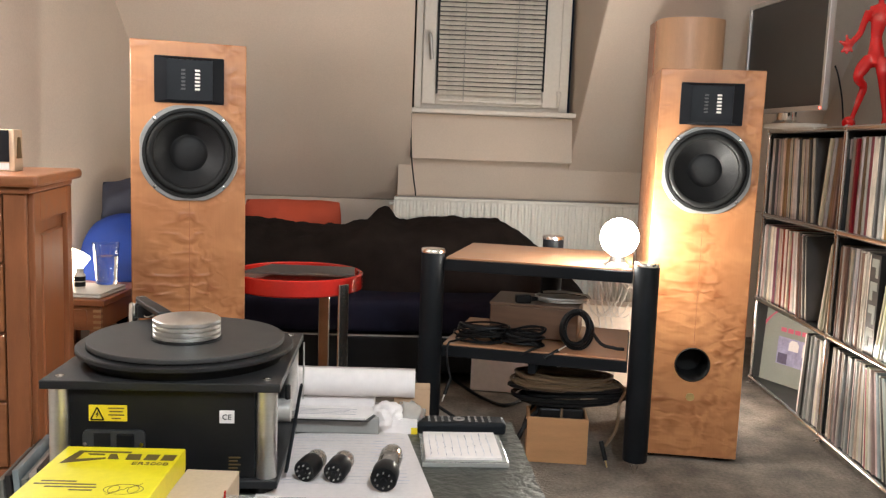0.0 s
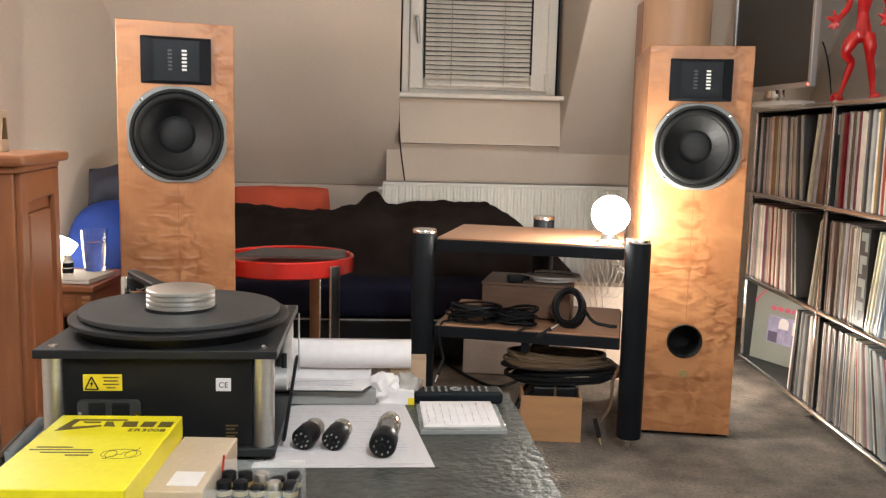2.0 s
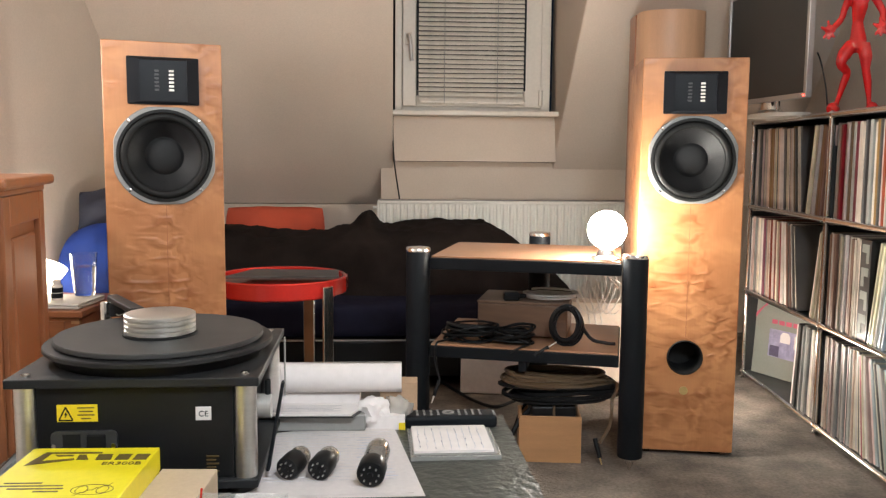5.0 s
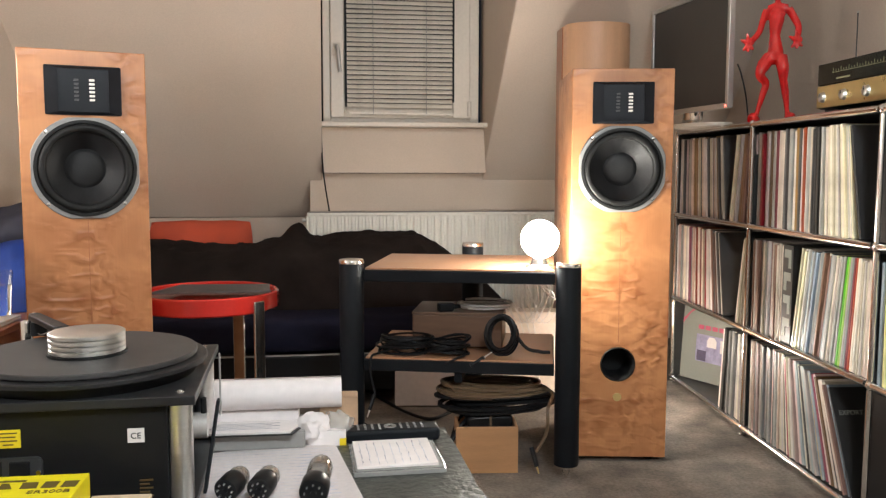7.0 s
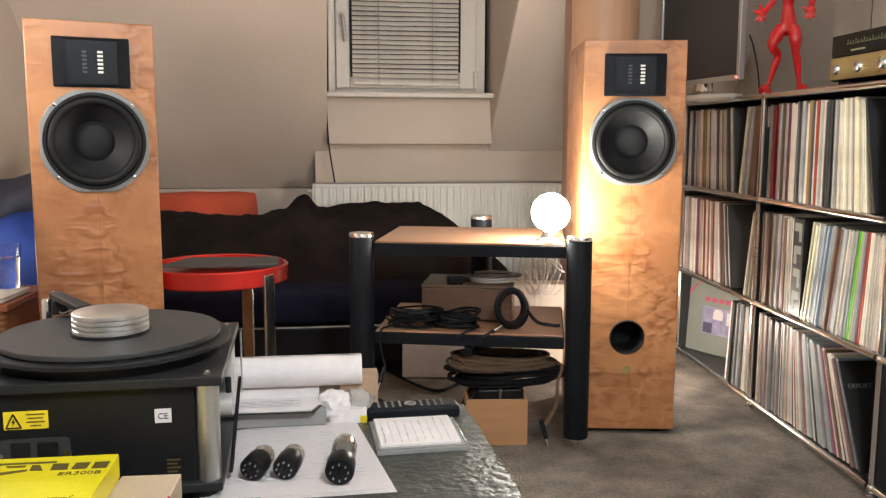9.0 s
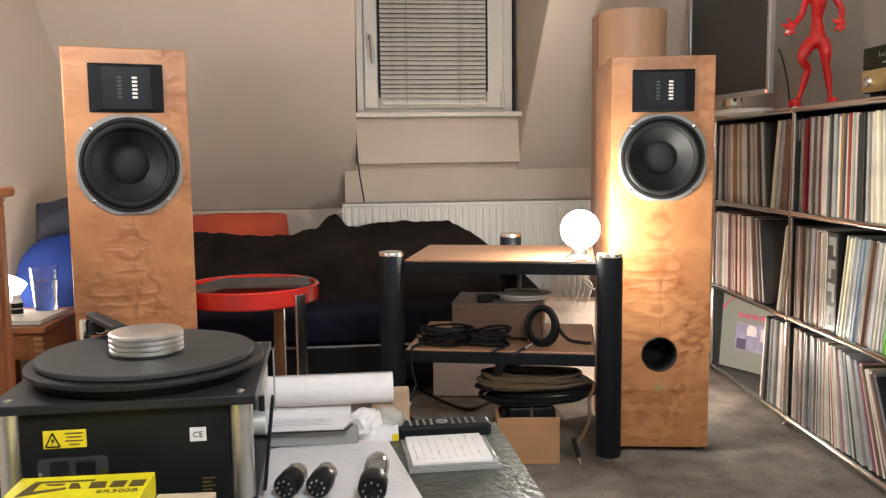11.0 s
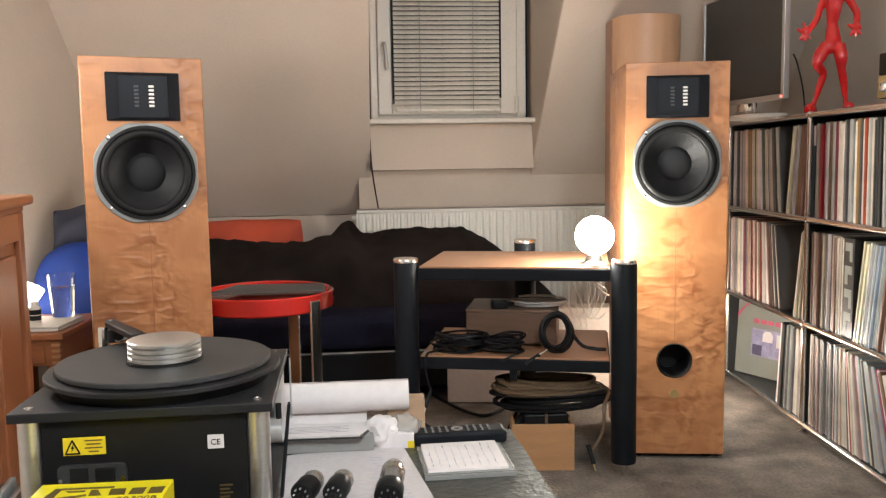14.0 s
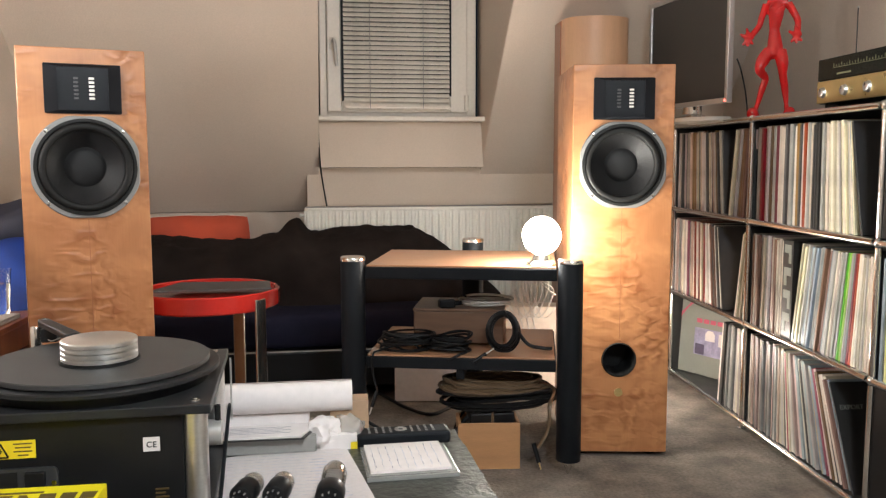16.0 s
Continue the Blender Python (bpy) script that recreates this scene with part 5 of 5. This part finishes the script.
cb = thing("cream_carton", pose(-0.308, 1.095, TZ, 0, 0, 2), "small cream cardboard box with a white label", "carton")
part("body", box(-0.034, 0.034, -0.085, 0.085, 0, 0.058, 0.0015), M_CREAMCARD, cb)
part("label", box(-0.010, 0.024, -0.070, -0.030, 0.0578, 0.0584), M_PAPER, cb, "white label")
cl = thing("parts_box", pose(-0.222, 1.055, TZ, 0, 0, 2), "clear plastic box holding brass and black parts", "box")
for x0, x1, y0, y1, z0, z1 in ((-0.05, 0.05, -0.045, 0.045, 0, 0.002), (-0.05, -0.048, -0.045, 0.045, 0.002, 0.061), (0.048, 0.05, -0.045, 0.045, 0.002, 0.061), (-0.048, 0.048, -0.045, -0.043, 0.002, 0.061), (-0.048, 0.048, 0.043, 0.045, 0.002, 0.061)):
    part("wall", box(x0, x1, y0, y1, z0, z1), M_GLASS, cl)
for k in range(10):
    x, y, top = -0.038 + 0.019 * (k % 5), 0.030 - 0.026 * (k // 5), 0.052 - 0.006 * ((k * 3) % 4 == 1)
    c = part("capacitor", cyl(0.0085, 0.002, top, 18, bevel=0.0012), M_ALU if k in (2, 8) else M_CABLE, cl, smooth=True, at=pose(x, y, 0))
    for z in (0.014, 0.036):
        part("band", cyl(0.0088, z, z + 0.006, 18), M_GOLD, c, "brass-coloured band", True)
part("red_wire", sweep(spline([(-0.046, 0.036, 0.004), (-0.047, 0.034, 0.04), (-0.044, 0.030, 0.072)], 6), 0.0014, 6), M_RED, cl, "thin red wire", True)

jotted = thing("squared_sheets", pose(-0.162, 1.400, TZ, 0, 0, 4), "sheets of squared paper with handwriting on the slate", "paper")
for k, (m, o) in enumerate(((pose(0, 0, 0.0008), [(-0.120, -0.170), (0.128, -0.165), (0.078, 0.165), (-0.110, 0.090)]), (pose(0, 0, 0.0018, 0, 0, 2.5), [(-0.115, -0.160), (0.106, -0.160), (0.076, 0.172), (-0.080, 0.086)]))):
    sheet = part("sheet", prism(o, 0, 0.0005), M_SQUARED, jotted, at=m)
    if k:
        for i in range(17):
            y = -0.110 + 0.0125 * i
            part("grid_line", box(-0.105, 0.085, y, y + 0.0005, 0.0006, 0.0008), M_PALEINK, sheet)
        for i in range(14):
            y = -0.10 + 0.0125 * i
            part("text_bar", box(0.030 + 0.004 * (i % 3), 0.088 - 0.003 * i % 0.02 - 0.0013 * i, y, y + 0.0022, 0.0006, 0.0009), M_PALEINK, sheet)


def tube(m, r, length, label, group):
    """A radio valve lying on its side, base towards the viewer."""
    t = thing("radio_valve", m, label, "valve", group)
    b = part("base", lathe([(0, 0.0), (r * 0.93, 0.0), (r, 0.002), (r, 0.026), (r * 0.92, 0.030)], 32), M_BLACK, t, "black moulded base", True)
    part("bulb", lathe([(r * 0.86, 0.029), (r * 0.90, 0.040), (r * 0.92, length * 0.8), (r * 0.75, length * 0.94), (r * 0.3, length), (0, length)], 32), M_TUBEGLASS, t, "smoky glass bulb", True)
    part("getter_flash", lathe([(r * 0.84, length * 0.66), (r * 0.86, length * 0.80), (r * 0.70, length * 0.925), (r * 0.28, length * 0.975), (0, length * 0.98)], 28), M_GETTER, t, "silvery getter mirror inside the bulb", True)
    part("plate_cage", box(-r * 0.55, r * 0.55, -r * 0.4, r * 0.4, 0.032, length * 0.82, 0.003), M_RING, t, "grey metal anode")
    for k in range(8):
        a = 2 * math.pi * k / 8
        part("pin", cyl(0.0011, -0.0035, 0.001, 8), M_ALU, b, smooth=True, at=pose(r * 0.6 * math.cos(a), r * 0.6 * math.sin(a), 0))
    part("key", cyl(r * 0.22, -0.005, 0.001, 12), M_BLACK, b, smooth=True)


TS = TZ + 0.0028
tube(pose(-0.213, 1.285, TS + 0.0160, -84, 0, -16), 0.0165, 0.052, "small radio valve with black base lying on paper", "valves")
tube(pose(-0.170, 1.285, TS + 0.0160, -84, 0, -12), 0.0165, 0.052, "small radio valve with black base lying on paper", "valves")
tube(pose(-0.097, 1.262, TS + 0.0190, -84, 0, -3), 0.0190, 0.090, "large radio valve with smoky glass lying on paper", "valves")

pad = thing("note_pad", pose(0.010, 1.438, TZ, 0, 0, 5.8), "handwritten white notepad on a clear folder", "notepad")
part("folder", box(-0.066, 0.068, -0.060, 0.070, 0, 0.007, 0.001), M_CLEAR, pad, "clear plastic folder")
part("folder_sheet", box(-0.062, 0.064, -0.055, 0.066, 0.0072, 0.0080), M_FOLDER, pad)
nb = part("note_block", box(-0.060, 0.058, -0.050, 0.066, 0.0082, 0.0125, 0.0005), M_PAPER, pad)
rnd = random.Random(4)
for i in range(9):
    x = -0.052 + 0.0118 * i
    y = -0.042
    while y < 0.050:
        w = rnd.uniform(0.003, 0.011)
        wob = rnd.uniform(-0.0008, 0.0008)
        part("text_bar", box(x + wob, x + wob + rnd.uniform(0.0007, 0.0015), y, min(y + w, 0.056), 0.0126, 0.0129), M_INK if rnd.random() > 0.75 else M_PALEINK, nb)
        y += w + rnd.uniform(0.0015, 0.004)
remote = thing("remote_control", pose(0.006, 1.545, TZ, 0, 0, 5.8), "long black remote control with grey buttons", "remote")
part("shell", box(-0.076, 0.076, -0.021, 0.021, 0, 0.021, 0.006, seg=3), M_RACKBLACK, remote)
part("power_button", cyl(0.0035, 0.021, 0.0228, 14, m=pose(-0.068, 0.008, 0)), M_RED, remote, "red power button", True)
btn = finish(box(-0.0020, 0.0020, -0.0012, 0.0012, 0.021, 0.0224, 0.0004), "button", M_FOLDER)
for i in range(10):
    for j in range(4):
        if 4 <= i <= 5:
            continue
        again("button", btn, remote, pose(-0.055 + 0.0115 * i, -0.012 + 0.008 * j, 0))
part("ring_button", lathe([(0.010, 0.021), (0.010, 0.0226), (0.005, 0.0226), (0.005, 0.021)], 24), M_FOLDER, remote, smooth=True, at=pose(-0.0035, 0, 0))

stack = thing("paper_stack", pose(-0.215, 1.500, TZ + 0.0026, 0, 0, 4), "printed sheets on a grey folder", "papers")
part("folder", box(-0.145, 0.085, -0.006, 0.092, 0, 0.026, 0.002), M_FOLDER, stack, "thick grey folder")
part("paper_block", box(-0.140, 0.074, 0.046, 0.090, 0.026, 0.0475, 0.0015), M_PAPER, stack)
part("black_cover", prism([(-0.142, -0.017), (0.066, -0.0215), (0.090, 0.043), (-0.142, 0.043)], 0.0261, 0.0280), M_DARKCOVER, stack, "thin black report cover")
pr = part("printed_sheet", prism([(-0.140, -0.014), (0.062, -0.018), (0.086, 0.044), (-0.140, 0.044)], 0.0281, 0.0312), M_PAPER, stack, "printed white sheet")
for i in range(5):
    part("text_bar", box(-0.11, 0.045 - 0.012 * (i % 2), 0.000 + 0.007 * i, 0.0009 + 0.007 * i, 0.0313, 0.0315), M_INK, pr)
rollp = thing("paper_roll", pose(-0.076, 1.560, TZ + 0.0502 + 0.0257, 0, -90, 4), "rolled-up white paper lying on the stack", "paper roll")
spiral = []
for k in range(0, 96):
    a = 2 * math.pi * k / 32
    r = 0.0255 - 0.0016 * k / 32
    spiral.append((r * math.cos(a), r * math.sin(a)))
bm = bmesh.new()
lo = [bm.verts.new((x, y, 0.0)) for x, y in spiral]
hi = [bm.verts.new((x, y, 0.30)) for x, y in spiral]
for k in range(len(spiral) - 1):
    bm.faces.new((lo[k], lo[k + 1], hi[k + 1], hi[k]))
part("sheet", bm, M_PAPER, rollp, smooth=True)

tis = bmesh.new()
bmesh.ops.create_icosphere(tis, subdivisions=4, radius=1.0)
for v in tis.verts:
    n = noise.noise(v.co * 2.1 + Vector((3, 1, 2)))
    c = abs(noise.noise(v.co * 1.9))
    s = 1 + 0.34 * n - 0.30 * c
    v.co = Vector((v.co.x * 0.029 * s, v.co.y * 0.026 * s, max(0.0, (v.co.z * 0.024 + 0.021) * (0.75 + 0.4 * s))))
solid("tissue", tis, M_PAPER, pose(-0.120, 1.530, TZ), "crumpled white tissue on the slate table", "tissue", smooth=True)
bag = bmesh.new()
bmesh.ops.create_icosphere(bag, subdivisions=3, radius=1.0)
for v in bag.verts:
    n = noise.noise(v.co * 1.9 + Vector((7, 1, 5)))
    v.co = Vector((v.co.x * 0.026 * (1 + 0.3 * n), v.co.y * 0.022 * (1 + 0.3 * n), max(0.0, v.co.z * 0.026 + 0.024 + 0.01 * n)))
solid("plastic_bag", bag, M_CLEAR, pose(-0.082, 1.545, TZ), "crumpled clear plastic bag on the slate table", "bag", smooth=True)
bx = thing("small_carton", pose(-0.082, 1.570, TZ, 0, 0, 3), "small brown cardboard box on the slate table", "carton")
part("body", box(-0.030, 0.032, -0.016, 0.022, 0, 0.068, 0.001), M_CARD, bx)
wb = thing("white_carton", pose(-0.096, 1.530, TZ, 0, 0, 3), "small white and yellow carton on the slate table", "carton")
part("body", box(-0.030, 0.028, -0.016, 0.016, 0, 0.024, 0.001), M_PAPER, wb)
part("yellow_end", box(0.018, 0.0285, -0.0165, 0.0165, 0.0005, 0.012), M_STICKER, wb)

# ---------------- records ----------------
RX = SX0 + 0.004
sleeve_mesh = {}


def record(y, z, thick, lean, kind, h, inset, yaw=0.0):
    """One sleeve whose foot's far edge is at y; lean in degrees, positive when the top tips towards the far end."""
    key = (round(thick * 1000), kind, round(h * 500))
    if key not in sleeve_mesh:
        sleeve_mesh[key] = finish(box(0, 0.312, -key[0] / 1000, 0, 0, key[2] / 500, 0.0008 if key[0] < 4 else 0.0016, seg=1), "record", SLEEVES[kind])
    ob = new("record", sleeve_mesh[key])
    ob.matrix_world = pose(RX + inset, y, z, -lean, 0, yaw)
    names = ("greige", "cream", "rose-grey", "black", "brown", "white", "blue-grey", "burgundy", "grey", "green", "orange", "pale yellow")
    tagged(ob, names[kind] + " record sleeve standing in the chrome shelf", "record", "records on the shelf")
    return ob


def fill(bay, level, u0, u1, palette, lean0=0.0, lean1=0.0, seed=0, thin=6, thick=15):
    """Stands sleeves side by side from u0 to u1 (metres from the bay's far post)."""
    rnd = random.Random(seed)
    y, z = BAYS[bay] - u0, LEVELS[level] + 0.0068
    end = BAYS[bay] - u1
    while y > end:
        f = (BAYS[bay] - u0 - y) / max(u1 - u0, 1e-6)
        lean = lean0 + (lean1 - lean0) * f + rnd.uniform(-0.5, 0.5)
        t = rnd.randint(thin, thick) / 1000
        h = rnd.choice((0.312, 0.314, 0.316, 0.308))
        a = radians(abs(lean))
        ob = record(y, z + t * math.sin(a), t, lean, rnd.choice(palette), h, rnd.uniform(0, 0.012), rnd.uniform(-0.4, 0.4))
        y -= t / math.cos(a) + rnd.uniform(0.0004, 0.0016)


GREIGE = (0, 0, 2, 2, 0, 8, 4, 1)
fill(0, 2, 0.015, 0.51, GREIGE + (3,), 0, 8, 1, 7, 18)
fill(0, 2, 0.55, 0.725, (2, 0, 2, 4, 0), -9, -3, 2, 8, 18)
fill(1, 2, 0.015, 0.40, GREIGE + (3, 8, 5, 7), 0, 1.0, 3, 7, 20)
fill(1, 2, 0.405, 0.47, (8, 3, 3), 1, 2, 4)
fill(1, 2, 0.475, 0.64, (11, 1, 5, 11, 1, 6), 3, 8, 5)
record(BAYS[1] - 0.668, LEVELS[2] + 0.009, 0.010, 13, 3, 0.314, 0.004)
fill(0, 1, 0.015, 0.36, (2, 5, 7, 2, 5, 1, 8, 7, 0), 0, 4, 6)
fill(0, 1, 0.36, 0.50, (5, 3, 8, 5, 4), 5, 11, 16)
# Black sleeve added in place of the dark gap between the leaning records.
record(BAYS[0] - 0.525, LEVELS[1] + 0.009, 0.008, 11.5, 3, 0.314, 0.002)
fill(0, 1, 0.64, 0.725, (1, 0, 8, 4), -10, -4, 7)
fill(1, 1, 0.015, 0.235, (1, 0, 8, 5, 8, 4, 0), 0, 0, 8)
fill(1, 1, 0.315, 0.56, (8, 6, 1, 5, 4, 6, 8, 3, 1), -9, -8, 9, 5, 12)
for k, kind in enumerate((9, 9, 8, 6, 7, 7, 1, 5)):
    record(BAYS[1] - 0.575 - 0.0125 * k, LEVELS[1] + 0.0095, 0.010, -8 + 0.6 * k, kind, 0.314, 0.003)
fill(1, 1, 0.678, 0.728, (1, 5, 0, 5), -3, -1, 10)
fill(0, 0, 0.50, 0.60, (3, 3, 8, 1), -6, -3, 11)
fill(0, 0, 0.60, 0.725, (5, 8, 5, 1), -3, -1, 12)
fill(1, 0, 0.015, 0.25, (5, 4, 1, 8, 2, 3, 8, 0, 2), 0, 2, 13)
fill(1, 0, 0.255, 0.36, (3, 8, 1, 5, 7, 8), 5, 11, 14)
fill(1, 0, 0.37, 0.665, (0, 3, 8, 2, 5, 7, 4, 6, 1), 12, 27, 15, 7, 13)
fill(2, 1, 0.015, 0.70, (11, 1, 6, 5, 11, 1, 5), 0, 1, 17, 9, 18)

# sleeves that show their fronts
def cover(name, m, material, label):
    c = thing(name, m, label, "record")
    part("sleeve", box(-0.157, 0.157, 0, 0.004, 0, 0.314, 0.0008), material, c)
    return c


cv = cover("picture_record", pose(SX0 + 0.100, BAYS[0] - 0.165, LEVELS[0] + 0.0095, -4, 0, -62), M_COVERGREY, "grey-green record sleeve with a small lilac photograph")
part("photograph", box(-0.078, 0.105, -0.0012, 0.0, 0.085, 0.200), M_LILAC, cv, "lilac photograph of a bright room")
part("photo_window", prism([(-0.02, 0.15), (0.03, 0.15), (0.03, 0.18), (0.018, 0.194), (-0.008, 0.194), (-0.02, 0.18)], -0.0020, -0.0012, "y"), M_PAPER, cv)
part("photo_window", box(0.05, 0.095, -0.0020, -0.0012, 0.135, 0.188), M_SQUARED, cv)
part("photo_shape", box(-0.070, -0.022, -0.0020, -0.0012, 0.088, 0.132), M_LILACDARK, cv)
for k in range(4):
    part("title_bar", box(-0.070 + 0.036 * k, -0.042 + 0.036 * k, -0.0012, 0.0, 0.222, 0.240), M_PINK, cv, "pink title bar")
part("stripe", prism([(-0.157, 0.235), (-0.157, 0.255), (-0.075, 0.314), (-0.095, 0.314)], -0.0012, 0.0, "y"), M_PINK, cv)
bk = thing("lettered_record", pose(SX0 + 0.006, BAYS[1] - 0.245, LEVELS[1] + 0.0068, 0, 0, -90), "black record box with large pale lettering bars", "record")
part("sleeve", box(0.0, 0.066, 0, 0.31, 0, 0.314, 0.001), M_DARKCOVER, bk)
for k in range(4):
    z = 0.300 - 0.072 * k
    part("letter_bar", box(0.012, 0.056, -0.0012, 0.0, z - 0.026, z), M_COVERGREY, bk)
    part("letter_bar", box(0.012 if k % 2 else 0.040, 0.030 if k % 2 else 0.056, -0.0012, 0.0, z - 0.058, z - 0.026), M_COVERGREY, bk)
LEAN = 28.0
ex = thing("titled_record", pose(RX + 0.002, BAYS[1] - 0.695, LEVELS[0] + 0.0105, -LEAN, 0, 0), "black record sleeve with the word EXPORT leaning in the shelf", "record")
part("sleeve", box(0, 0.312, -0.006, 0, 0, 0.314, 0.001), M_DARKCOVER, ex)
lettering("title", "EXPORT", 0.019, M_COVERGREY, ex, pose(0.050, -0.0066, 0.240, 90, 0, 0))
